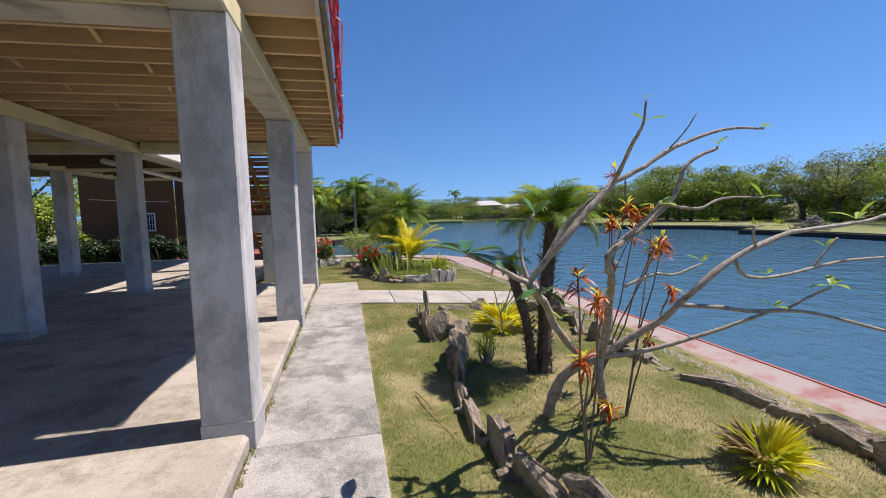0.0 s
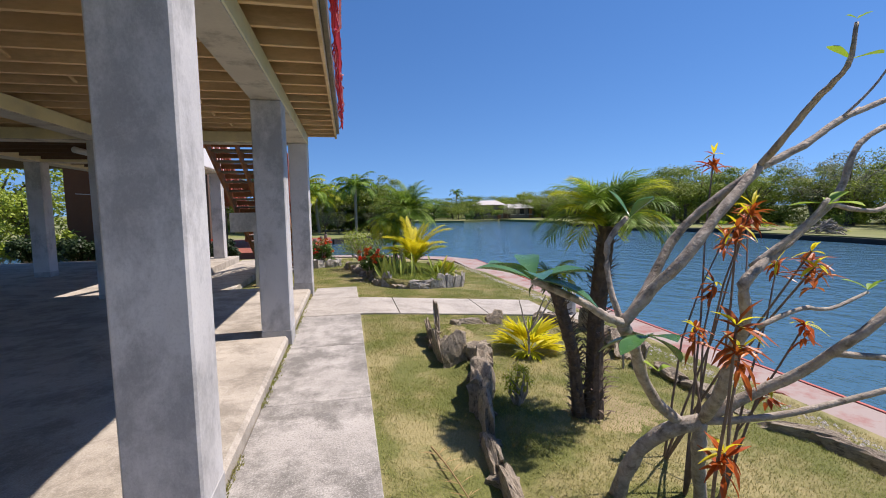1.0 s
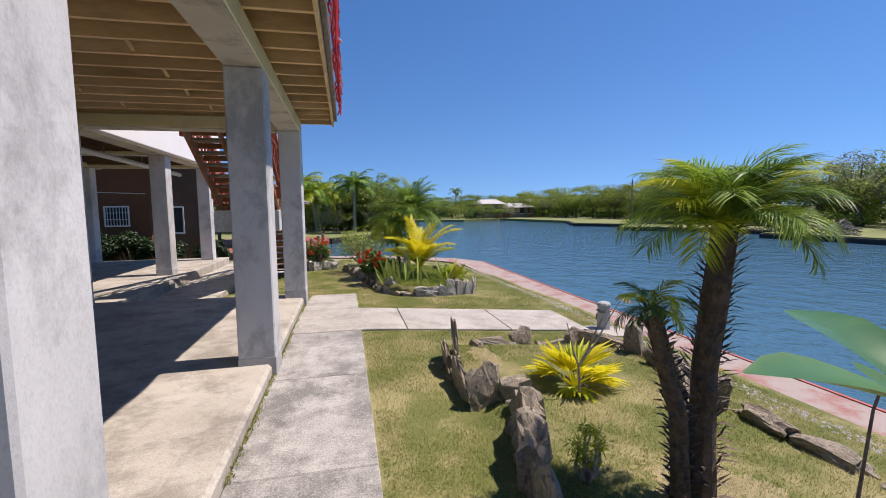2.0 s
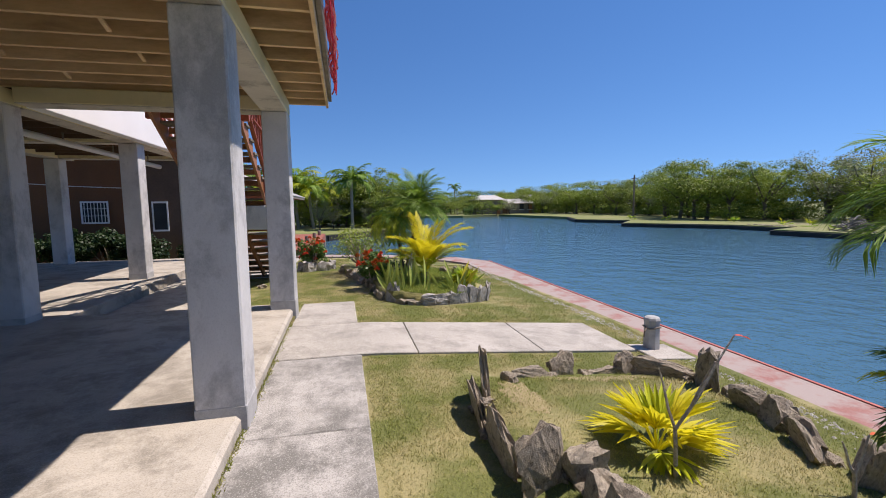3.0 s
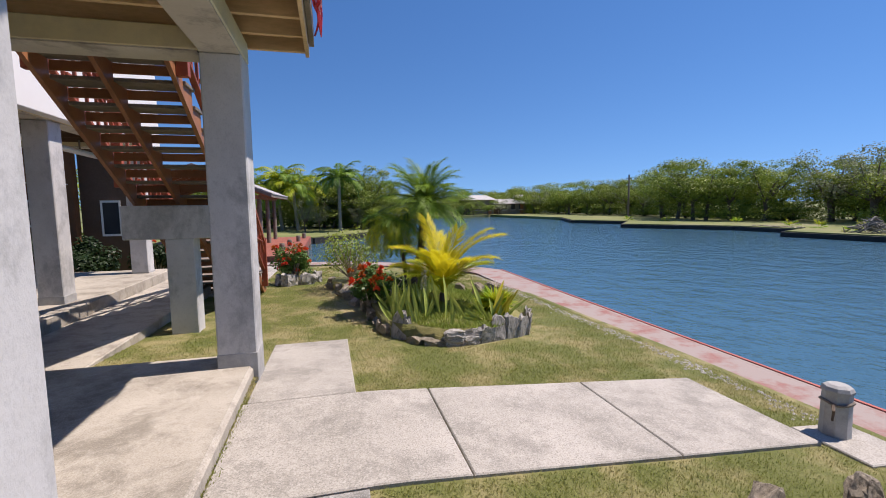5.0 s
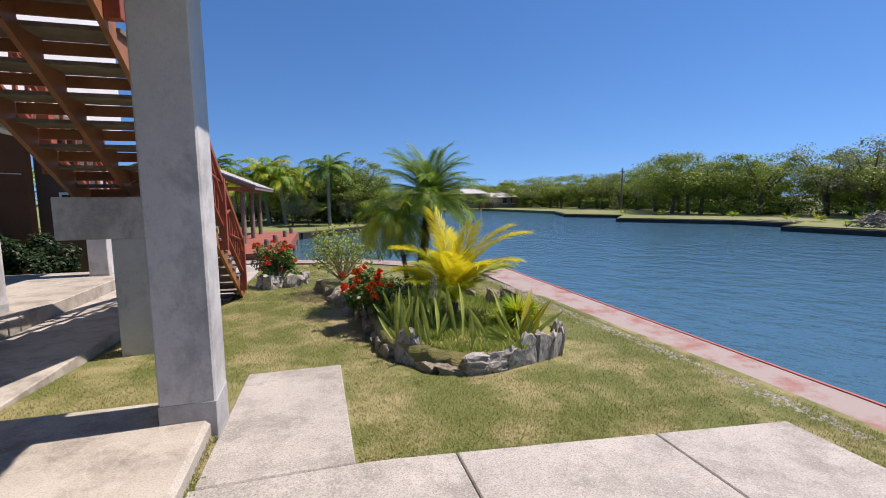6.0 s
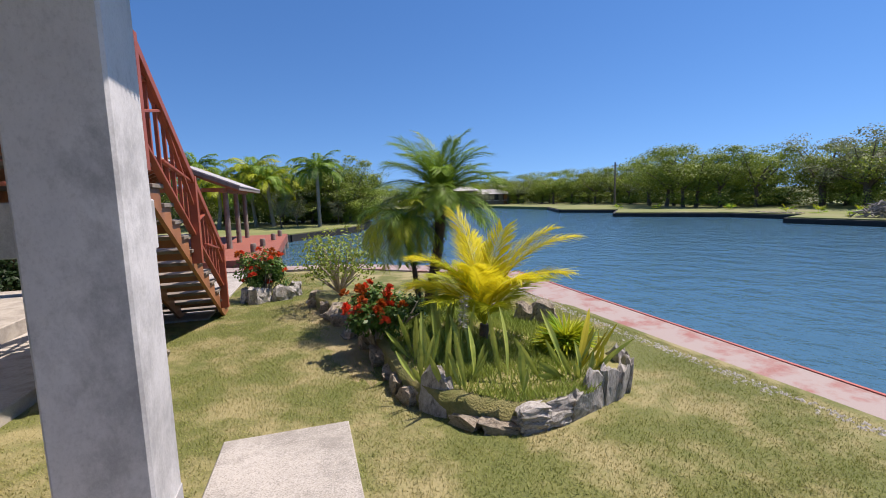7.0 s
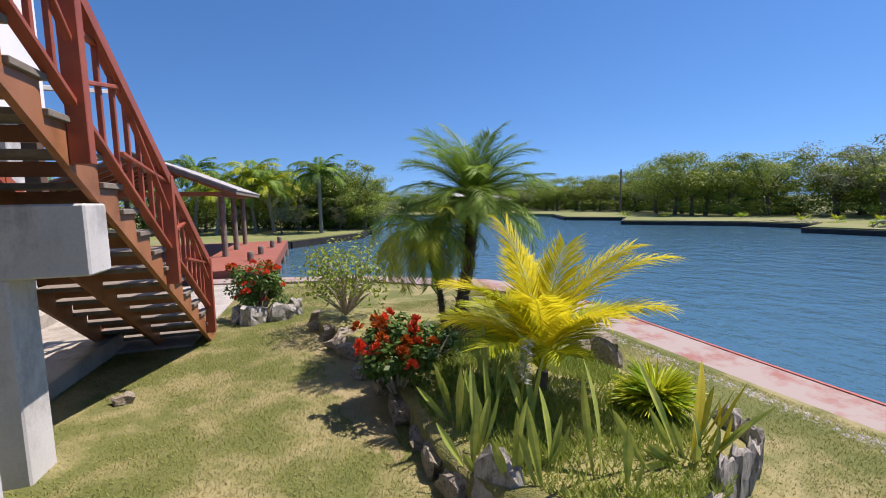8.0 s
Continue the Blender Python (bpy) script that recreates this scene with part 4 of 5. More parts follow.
# ---- palms ----
def frond_geo(azimuth, rise, length, bend, leaflet, pairs, start=0.12, droop=0.25, vee=0.5, width=0.018, side_bend=0.0, sweep=0.75):
    """One feather leaf from the origin: a bending rib with leaflets on both sides."""
    k = Geo()
    pts, p = [], Vector((0, 0, 0))
    steps = 14
    for i in range(steps + 1):
        pts.append(p.copy())
        s = i / steps
        d = direction(azimuth + side_bend * s, rise - bend * s ** 1.3)
        p = p + d * (length / steps)
    k.tube(pts, [max(0.0025, 0.011 * length * (1 - 0.85 * i / steps)) for i in range(steps + 1)], 5)
    for i in range(pairs):
        s = start + (1 - start) * (i + 0.5) / pairs
        f = s * steps
        a = min(int(f), steps - 1)
        q = pts[a].lerp(pts[a + 1], f - a)
        d = (pts[a + 1] - pts[a]).normalized()
        out = d.cross(Vector((0, 0, 1)))
        if out.length < 0.05:
            out = Vector((math.sin(azimuth), -math.cos(azimuth), 0))
        out.normalize()
        up = out.cross(d)
        size = leaflet * (0.45 + 0.55 * math.sin(math.pi * (0.12 + 0.8 * s))) * rnd(0.85, 1.12)
        for side in (1, -1):
            along = out * side + d * (sweep + 0.7 * s + rnd(-0.12, 0.12)) + up * (vee + rnd(-0.2, 0.2))
            k.leaf(q, along, up, size, width * rnd(0.8, 1.2), droop * rnd(0.5, 1.6), 2, 0.2, 0.35)
    return k


def palm(name, base, top, radius, label, fronds, mat, trunk_mat, shaggy=True, group="", category="palm"):
    """fronds: arguments for frond_geo, one tuple for each leaf, with its material."""
    ob = thing(name, base, label, category, group)
    b, t = Vector((0, 0, -0.05)), Vector(top) - Vector(base)
    mid = b.lerp(t, 0.5) + Vector((rnd(-0.04, 0.04), rnd(-0.04, 0.04), 0)) * t.length
    pts = [b, b.lerp(mid, 0.5), mid, mid.lerp(t, 0.5), t]
    part("trunk", Geo().tube(pts, [radius * 1.25, radius, radius * 0.95, radius, radius * 0.9], 10), trunk_mat, ob)
    if shaggy:
        k = Geo()
        rows = max(6, int(t.length / 0.035))
        for i in range(rows):
            s = (i + 0.5) / rows
            f = s * 4
            a = min(int(f), 3)
            c = pts[a].lerp(pts[a + 1], f - a)
            for q in range(8):
                az = 2 * math.pi * (q / 8 + i * 0.38) + rnd(-0.2, 0.2)
                k.leaf(c + direction(az, 0) * radius * 0.8, direction(az, rnd(0.2, 1.1)), (0, 0, 1), rnd(0.06, 0.12) * (radius / 0.06), 0.03, rnd(-0.3, 0.5), 2, 0.1, 0.4)
        part("shaggy_coat", k, M_DARKBARK, ob, "dark shaggy old leaf bases")
    for args, m in fronds:
        f = part("frond", frond_geo(*args), m, ob)
        f.location = t
    return ob


random.seed(21)


def date_fronds(n, length, mats, leaflet=0.2, pairs=34, droop=0.5, bend=(1.0, 1.9), lo=0.0, hi=1.35, width=0.014):
    out = []
    for i in range(n):
        az = 2.399963 * i + rnd(-0.2, 0.2)
        rise = hi - (hi - lo) * (i / (n - 1)) + rnd(-0.12, 0.12)
        out.append(((az, rise, length * rnd(0.85, 1.1), rnd(*bend), leaflet, pairs, 0.1, droop, 0.25, width), mats[i % len(mats)]))
    return out


palm("date_palm", (1.48, 13.45, 0.0), (1.76, 13.55, 1.5), 0.07, "small date palm with feathery drooping green fronds in the planter",
     date_fronds(54, 0.92, (M_PALMLEAF, M_PALMLEAF, M_GREEN, M_PALMLEAF), 0.24, 60, 0.3, (0.45, 1.5), -0.35, 1.5, 0.012), M_PALMLEAF, M_DARKBARK)
palm("date_palm", (1.38, 13.52, 0.0), (1.18, 13.55, 1.08), 0.035, "smaller date palm with hanging olive fronds beside the taller one",
     date_fronds(34, 0.72, (M_PALMLIME, M_PALMLEAF, M_PALMLIME), 0.22, 46, 0.5, (1.5, 2.4), -0.3, 1.2, 0.012), M_PALMLEAF, M_DARKBARK)
palm("date_palm", (1.8, 3.88, ground(1.8, 3.88)), (1.9, 3.9, 1.36), 0.066, "tall slender date palm with shaggy dark trunk in the bed",
     date_fronds(40, 0.5, (M_PALMLEAF, M_PALMLIME, M_PALMLEAF, M_GREEN), 0.18, 48, 0.35, (0.9, 1.75), 0.35, 1.5, 0.009), M_PALMLEAF, M_DARKBARK, True, "bed palms")
palm("date_palm", (1.7, 3.9, ground(1.7, 3.9)), (1.44, 3.84, 1.0), 0.045, "short leaning date palm with few fronds in the bed",
     date_fronds(12, 0.2, (M_PALMLIME, M_GREEN), 0.08, 22, 0.4, (1.0, 1.9), 0.0, 1.2, 0.01), M_PALMLEAF, M_DARKBARK, True, "bed palms")
yf = []
LIME, GOLD = M_PALMLIME, M_PALMYELLOW
for az, rise, length, bend, m in ((-0.45, 1.3, 1.3, 1.25, GOLD), (2.2, 1.45, 1.15, 0.4, GOLD), (2.75, 1.3, 1.05, 1.3, GOLD), (-0.75, 1.1, 1.05, 1.2, GOLD), (0.5, 1.45, 1.0, 0.5, GOLD), (2.95, 1.0, 0.85, 1.1, GOLD), (-0.1, 1.35, 1.2, 1.0, GOLD),
                                  (-2.1, 1.35, 0.85, 1.0, GOLD), (-1.4, 1.2, 0.9, 1.2, GOLD), (1.1, 1.05, 0.9, 0.9, LIME), (1.9, 0.9, 0.85, 0.9, LIME), (0.1, 0.95, 0.85, 1.0, LIME), (-2.7, 0.9, 0.75, 1.0, LIME), (2.5, 0.8, 0.85, 0.8, LIME), (-1.8, 0.9, 0.6, 0.9, LIME), (3.3, 1.3, 0.85, 0.9, LIME), (1.5, 1.3, 1.0, 0.7, GOLD)):
    yf.append(((az, rise, length, bend, 0.31, 84, 0.24, 0.22, 0.25, 0.017, rnd(-0.25, 0.25), 0.6), m))
palm("areca_palm", (1.6, 11.78, 0.0), (1.62, 11.77, 0.16), 0.05, "bright yellow areca palm with arching feather fronds in the planter", yf, M_PALMYELLOW, M_DARKBARK, False)


def fan_plant(name, x, y, z, n, petiole, blade, mats, label, spread=1.9, segs=15, width=0.03, group=""):
    """A young fan palm: leaves of long pleated segments on short stalks."""
    ob = thing(name, (x, y, z), label, "palm", group)
    for i in range(n):
        az, rise = 2.399963 * i + rnd(-0.3, 0.3), rnd(0.2, 1.25)
        d = direction(az, rise)
        c = d * petiole * rnd(0.6, 1.1)
        k = Geo().tube([(0, 0, -0.03), c * 0.5, c], [0.010, 0.008, 0.006], 5)
        out = d.cross(Vector((0, 0, 1))).normalized()
        up = out.cross(d)
        for s in range(segs):
            a = spread * ((s + 0.5) / segs - 0.5)
            k.leaf(c, d * math.cos(a) + out * math.sin(a) + up * rnd(-0.06, 0.06), up, blade * (1 - 0.25 * abs(a)) * rnd(0.85, 1.1), width, rnd(0.05, 0.45), 3, 0.35, 0.5)
        part("fan_leaf", k, mats[i % len(mats)], ob)
    return ob


fan_plant("fan_palm", 2.44, 2.12, ground(2.44, 2.12), 15, 0.1, 0.27, (M_PALMYELLOW, M_PALMLIME, M_PALMLIME, M_PALMYELLOW, M_DRYLEAF), "low spiky yellow and lime fan palm in the bed", 2.2, 13, 0.03, "bed fan palms")
fan_plant("fan_palm", 1.96, 5.5, ground(1.96, 5.5), 13, 0.17, 0.34, (M_PALMYELLOW, M_PALMYELLOW, M_PALMYELLOW, M_PALMLIME), "bright yellow young fan palm in the bed", 1.6, 11, 0.05, "bed fan palms")
fan_plant("fan_palm", 2.27, 11.3, 0.0, 46, 0.08, 0.29, (M_PALMLIME, M_FRESHLEAF, M_PALMLIME), "lime green spiky bush at the planter edge", 2.4, 11, 0.026)

# sword-leaved plants
random.seed(33)
# x, y, lean along x, height
SWORDS = [(0.84, 11.12, -0.03, 0.52), (0.76, 11.0, -0.02, 0.37), (0.92, 10.85, -0.01, 0.55), (1.05, 10.75, -0.06, 0.44), (1.25, 11.25, 0.0, 0.55), (1.11, 11.64, -0.02, 0.61), (1.23, 11.8, 0.01, 0.52),
          (0.84, 11.6, -0.12, 0.46), (1.34, 10.72, -0.13, 0.65), (1.38, 10.73, 0.09, 0.58), (1.45, 10.6, -0.03, 0.35), (1.68, 10.71, -0.2, 0.38), (1.4, 10.52, 0.03, 0.2), (1.95, 10.78, -0.14, 0.54),
          (1.98, 10.72, 0.22, 0.53), (2.02, 10.7, -0.03, 0.3), (2.08, 10.74, 0.28, 0.42), (1.9, 10.72, -0.24, 0.2), (2.2, 10.76, 0.06, 0.34), (0.8, 11.4, 0.05, 0.44), (1.16, 10.87, 0.04, 0.42), (1.0, 11.35, -0.04, 0.5)]
for i, (x, y, lean, tall) in enumerate(SWORDS):
    yellow = x > 1.95 and i % 2 == 0
    ob = thing("sword_plant", (x, y, planter_height(x, y)), "upright yellow-green sword leaves in the planter" if yellow else "upright mottled green sword leaves in the planter", "plant", "sword plants")
    for q in range(1 if 8 <= i <= 12 else 3):
        along = Vector((lean + (rnd(-0.13, 0.13) if q else 0), rnd(-0.1, 0.1), tall * (rnd(0.5, 0.95) if q else 1.0)))
        part("leaf", Geo().leaf((rnd(-0.05, 0.05) * (q > 0), rnd(-0.05, 0.05) * (q > 0), -0.03), along, (rnd(-0.6, 0.6), -1, 0), along.length + 0.03, rnd(0.044, 0.06), rnd(-0.22, 0.22), 8, 0.16, 0.6, 0.55), M_YELLOWSWORD if yellow and q < 2 else M_SWORD, ob)
spike = thing("flower_spike", (1.18, 11.28, -0.05), "pale feathery flower spike among the sword leaves", "flower")
part("stalk", Geo().tube([(0, 0, 0), (0.02, 0, 0.3), (0.06, 0, 0.62)], [0.008, 0.007, 0.004], 6), M_SWORD, spike)
k = Geo()
for i in range(140):
    z = rnd(0.36, 0.64)
    k.card((0.03 + 0.1 * (z - 0.36), 0, z), direction(rnd(0, 6.28), rnd(-0.3, 0.8)), Vector((rnd(-1, 1), rnd(-1, 1), rnd(-1, 1))).normalized(), 0.06, 0.008)
part("bloom", k, M_PEBBLE, spike, "cream tufts")


# ---- bushes ----
def scatter_leaves(k, centre, radius, n, length, width, squash=1.0, shell=0.55):
    """Leaves in a clump, their faces turned outwards and to the sky."""
    c = Vector(centre)
    for _ in range(n):
        d = Vector((random.gauss(0, 1), random.gauss(0, 1), random.gauss(0, 1))).normalized()
        r = radius * (shell + (1 - shell) * random.random() ** 0.5)
        p = c + Vector((d.x, d.y, d.z * squash)) * r
        face = d * 0.8 + Vector((rnd(-0.7, 0.7), rnd(-0.7, 0.7), rnd(-0.1, 1.1)))
        a = face.cross(Vector((rnd(-1, 1), rnd(-1, 1), rnd(-1, 1)))).normalized()
        s = face.cross(a).normalized()
        k.card(p, a, s, length * rnd(0.7, 1.3), width * rnd(0.7, 1.3))


def bush(name, x, y, z, radius, height, label, leaf_mat, n=900, length=0.06, width=0.03, flowers=0, group="", category="bush", clumps=16):
    ob = thing(name, (x, y, z), label, category, group)
    k, stems = Geo(), Geo()
    tops = []
    for i in range(clumps):
        az, r = rnd(0, 6.28), radius * math.sqrt(random.random()) * 0.75
        c = Vector((math.cos(az) * r, math.sin(az) * r, height * rnd(0.3, 0.8) * (1 - 0.35 * (r / radius) ** 2)))
        tops.append(c)
        stems.tube([(0, 0, -0.05), c * 0.5 + Vector((rnd(-0.05, 0.05), rnd(-0.05, 0.05), 0)), c], [0.018, 0.011, 0.005], 5)
        scatter_leaves(k, c, radius * rnd(0.26, 0.42), n // clumps, length, width, 0.85, 0.4)
    part("branchwork", stems, M_BARK, ob)
    part("foliage", k, leaf_mat, ob)
    if flowers:
        for i in range(flowers):
            c = tops[i % clumps] + direction(rnd(0, 6.28), rnd(0.0, 1.3)) * radius * 0.45
            f = Geo()
            for q in range(40):
                d = direction(rnd(0, 6.28), rnd(-0.3, 1.5))
                f.card(c + d * 0.012, d, Vector((rnd(-1, 1), rnd(-1, 1), rnd(-1, 1))).normalized(), 0.056, 0.04)
            part("flower_head", f, M_CROTON if i % 3 == 0 else M_FLOWER, ob, "red-orange flower head")
    return ob


random.seed(44)
bush("flowering_bush", 0.6, 12.4, planter_height(0.6, 12.4) - 0.08, 0.37, 0.74, "dense ixora bush with red flower heads in the planter", M_GREEN, 2600, 0.06, 0.032, 40, "flowering bushes", "bush", 18)
bush("flowering_bush", -0.9, 16.6, ground(-0.9, 16.6), 0.5, 1.12, "round ixora bush with orange-red flower heads among rocks", M_GREEN, 3200, 0.065, 0.034, 44, "flowering bushes", "bush", 20)
bush("open_shrub", 0.4, 15.2, -0.05, 0.85, 1.2, "thin open shrub with small light green leaves in the planter", M_TREELEAF_LIGHT, 2000, 0.06, 0.032, 0, "", "shrub", 40)
bush("low_shrub", 0.95, 12.7, -0.05, 0.3, 0.5, "dark low shrub behind the sword leaves", M_DARKGREEN, 600, 0.07, 0.03)
bush("low_shrub", 1.3, 4.15, ground(1.3, 4.15), 0.13, 0.42, "thin yellow-green weed bush beside the edging stones", M_PALMLIME, 500, 0.045, 0.008, 0, "", "shrub", 10)
# hedge row, its shade painted into the leaf colour
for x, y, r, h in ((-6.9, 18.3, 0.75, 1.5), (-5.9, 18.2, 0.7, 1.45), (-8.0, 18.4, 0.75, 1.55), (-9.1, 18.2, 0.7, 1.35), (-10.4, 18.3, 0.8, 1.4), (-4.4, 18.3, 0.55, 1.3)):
    bush("hedge_bush", x, y, -0.4, r, h, "green hedge bush behind the columns, leaves darkened for shade", M_HEDGE_SHADED, 3600, 0.1, 0.06, 6 if x > -5 else 0, "hedge bushes", "bush", 20)
for x, y, r in ((-9.75, 18.7, 0.5), (-11.4, 18.6, 0.6)):
    bush("hedge_bush", x, y, -0.4, r, 2.0, "tall light green shrub behind the columns", M_TREELEAF_LIGHT, 500, 0.2, 0.09, 0, "hedge bushes", "bush", 10)

# ---- bare-limbed shrub with glossy leaf rosettes ----
random.seed(55)
shrub = thing("leafy_tree", (1.42, 3.0, ground(1.42, 3.0)), "gnarled grey-branched small tree with sparse glossy leaf rosettes in the bed", "tree")
FO = Vector(shrub.matrix_basis.translation)


def limb(pts, r0, r1, name="limb"):
    """A knobbly branch along smooth points."""
    p = [Vector(q) - FO for q in pts]
    r0, r1 = r0 * 0.78, r1 * 0.85
    fine = []
    for i in range(len(p) - 1):
        a, b, c, d = p[max(i - 1, 0)], p[i], p[i + 1], p[min(i + 2, len(p) - 1)]
        for s in (0, 0.25, 0.5, 0.75):
            fine.append(0.5 * ((2 * b) + (c - a) * s + (2 * a - 5 * b + 4 * c - d) * s * s + (3 * b - a - 3 * c + d) * s ** 3) + Vector((rnd(-1, 1), rnd(-1, 1), rnd(-1, 1))) * r0 * 0.12)
    fine.append(p[-1])
    n = len(fine)
    part(name, Geo().tube(fine, [(r0 + (r1 - r0) * i / (n - 1)) * rnd(0.9, 1.14) for i in range(n)], 8), M_BARK, shrub, "", True)


def rosette(c, n, length, width, mat, rise=(0.0, 0.9), aim=None):
    for i in range(n):
        az = 2.4 * i + rnd(-0.4, 0.4)
        d = direction(az, rnd(*rise))
        part("leaf", Geo().leaf(Vector(c) - FO, d, (0, 0, 1), length * rnd(0.75, 1.15), width * rnd(0.85, 1.15), rnd(0.1, 0.4), 7, 0.16, 0.68, 0.45), mat, shrub, "", True)


limb([(1.40, 3.02, -0.2), (1.42, 2.95, 0.06), (1.47, 2.87, 0.27), (1.58, 2.77, 0.41), (1.67, 2.71, 0.46)], 0.05, 0.045, "trunk")
limb([(1.85, 2.88, -0.2), (1.76, 2.8, 0.1), (1.68, 2.73, 0.3), (1.67, 2.71, 0.46)], 0.04, 0.04, "trunk")
limb([(1.6, 2.76, 0.44), (1.46, 2.76, 0.56), (1.3, 2.65, 0.74), (1.21, 2.58, 0.89), (1.08, 2.45, 1.0), (1.01, 2.38, 1.07)], 0.035, 0.027)
limb([(1.01, 2.38, 1.07), (0.9, 2.33, 1.12), (0.8, 2.31, 1.18), (0.63, 2.33, 1.26)], 0.022, 0.015)
limb([(1.01, 2.38, 1.07), (1.1, 2.34, 1.2), (1.2, 2.29, 1.33), (1.36, 2.3, 1.5), (1.52, 2.32, 1.64)], 0.026, 0.02)
limb([(1.01, 2.38, 1.07), (1.13, 2.42, 1.18), (1.3, 2.43, 1.42), (1.52, 2.32, 1.64)], 0.022, 0.018)
limb([(1.02, 2.4, 1.07), (1.0, 2.45, 1.2), (1.02, 2.5, 1.36), (1.1, 2.5, 1.46)], 0.016, 0.012)
limb([(1.52, 2.32, 1.64), (1.5, 2.2, 1.74), (1.48, 2.08, 1.84), (1.47, 2.0, 1.9), (1.48, 1.99, 2.02)], 0.017, 0.006)
limb([(1.52, 2.32, 1.64), (1.7, 2.3, 1.72), (1.89, 2.3, 1.83), (2.24, 2.3, 1.94), (2.53, 2.3, 1.95)], 0.019, 0.008)
limb([(1.6, 2.31, 1.67), (1.8, 2.32, 1.77), (1.95, 2.3, 1.86)], 0.015, 0.01)
limb([(1.86, 2.3, 1.82), (1.93, 2.25, 1.92), (1.98, 2.22, 2.02)], 0.008, 0.003)
limb([(1.67, 2.71, 0.46), (1.62, 2.55, 0.68), (1.59, 2.48, 0.85), (1.53, 2.36, 1.06), (1.49, 2.33, 1.2), (1.6, 2.34, 1.29), (1.75, 2.35, 1.38), (1.94, 2.35, 1.54), (2.03, 2.35, 1.74), (2.25, 2.35, 1.84)], 0.036, 0.011)
limb([(1.55, 2.36, 1.26), (1.72, 2.3, 1.42), (1.8, 2.28, 1.52)], 0.018, 0.01)
limb([(1.67, 2.71, 0.46), (1.82, 2.64, 0.58), (1.99, 2.5, 0.75), (2.1, 2.34, 0.97), (2.35, 2.3, 1.16), (2.77, 2.3, 1.3), (3.28, 2.3, 1.34), (3.55, 2.3, 1.39)], 0.036, 0.012)
limb([(2.03, 2.42, 0.86), (2.25, 2.32, 0.85), (2.49, 2.3, 0.81), (2.93, 2.3, 0.77), (3.6, 2.3, 0.59)], 0.02, 0.013)
limb([(2.72, 2.3, 0.79), (2.86, 2.25, 0.88), (2.98, 2.2, 0.95)], 0.013, 0.008)
limb([(1.67, 2.7, 0.46), (1.9, 2.55, 0.53), (2.25, 2.4, 0.66), (2.6, 2.25, 0.82)], 0.022, 0.012)
limb([(1.66, 2.42, 1.0), (1.85, 2.4, 1.07), (2.0, 2.4, 1.06), (2.2, 2.4, 1.12)], 0.014, 0.008)
limb([(1.9, 2.35, 1.5), (2.1, 2.33, 1.47), (2.3, 2.35, 1.53), (2.6, 2.35, 1.53)], 0.013, 0.007)
limb([(2.35, 2.3, 1.16), (2.4, 2.28, 1.05), (2.62, 2.26, 1.03), (3.1, 2.25, 1.1), (3.4, 2.2, 1.12)], 0.016, 0.009)
limb([(2.9, 2.26, 1.07), (2.98, 2.24, 1.18), (3.04, 2.22, 1.26)], 0.01, 0.008)
limb([(2.5, 2.29, 1.21), (2.44, 2.26, 1.28), (2.42, 2.24, 1.36)], 0.012, 0.008)
rosette((0.63, 2.33, 1.26), 6, 0.22, 0.105, M_RUBBERLEAF, (-0.3, 0.9))
rosette((1.06, 2.3, 1.04), 5, 0.19, 0.085, M_RUBBERLEAF, (-0.7, 0.5))
rosette((1.1, 2.48, 1.46), 3, 0.15, 0.07, M_RUBBERLEAF, (0.3, 1.2))
for c, n, s in (((1.48, 2.0, 1.92), 2, 0.1), ((1.48, 1.99, 2.03), 3, 0.035), ((2.25, 2.35, 1.86), 3, 0.08), ((2.55, 2.3, 1.96), 5, 0.05), ((1.8, 2.28, 1.5), 4, 0.12), ((2.6, 2.35, 1.53), 2, 0.12), ((2.3, 2.35, 1.55), 2, 0.07), ((3.3, 2.3, 1.37), 3, 0.14), ((2.98, 2.2, 0.96), 4, 0.11), ((2.6, 2.25, 0.84), 3, 0.11),
                ((2.55, 2.26, 1.05), 3, 0.07), ((3.0, 2.26, 1.2), 2, 0.08), ((2.2, 2.4, 1.13), 3, 0.09), ((1.3, 2.55, 0.8), 2, 0.09)):
    rosette(c, n, s, s * 0.42, M_FRESHLEAF, (0.1, 1.0))

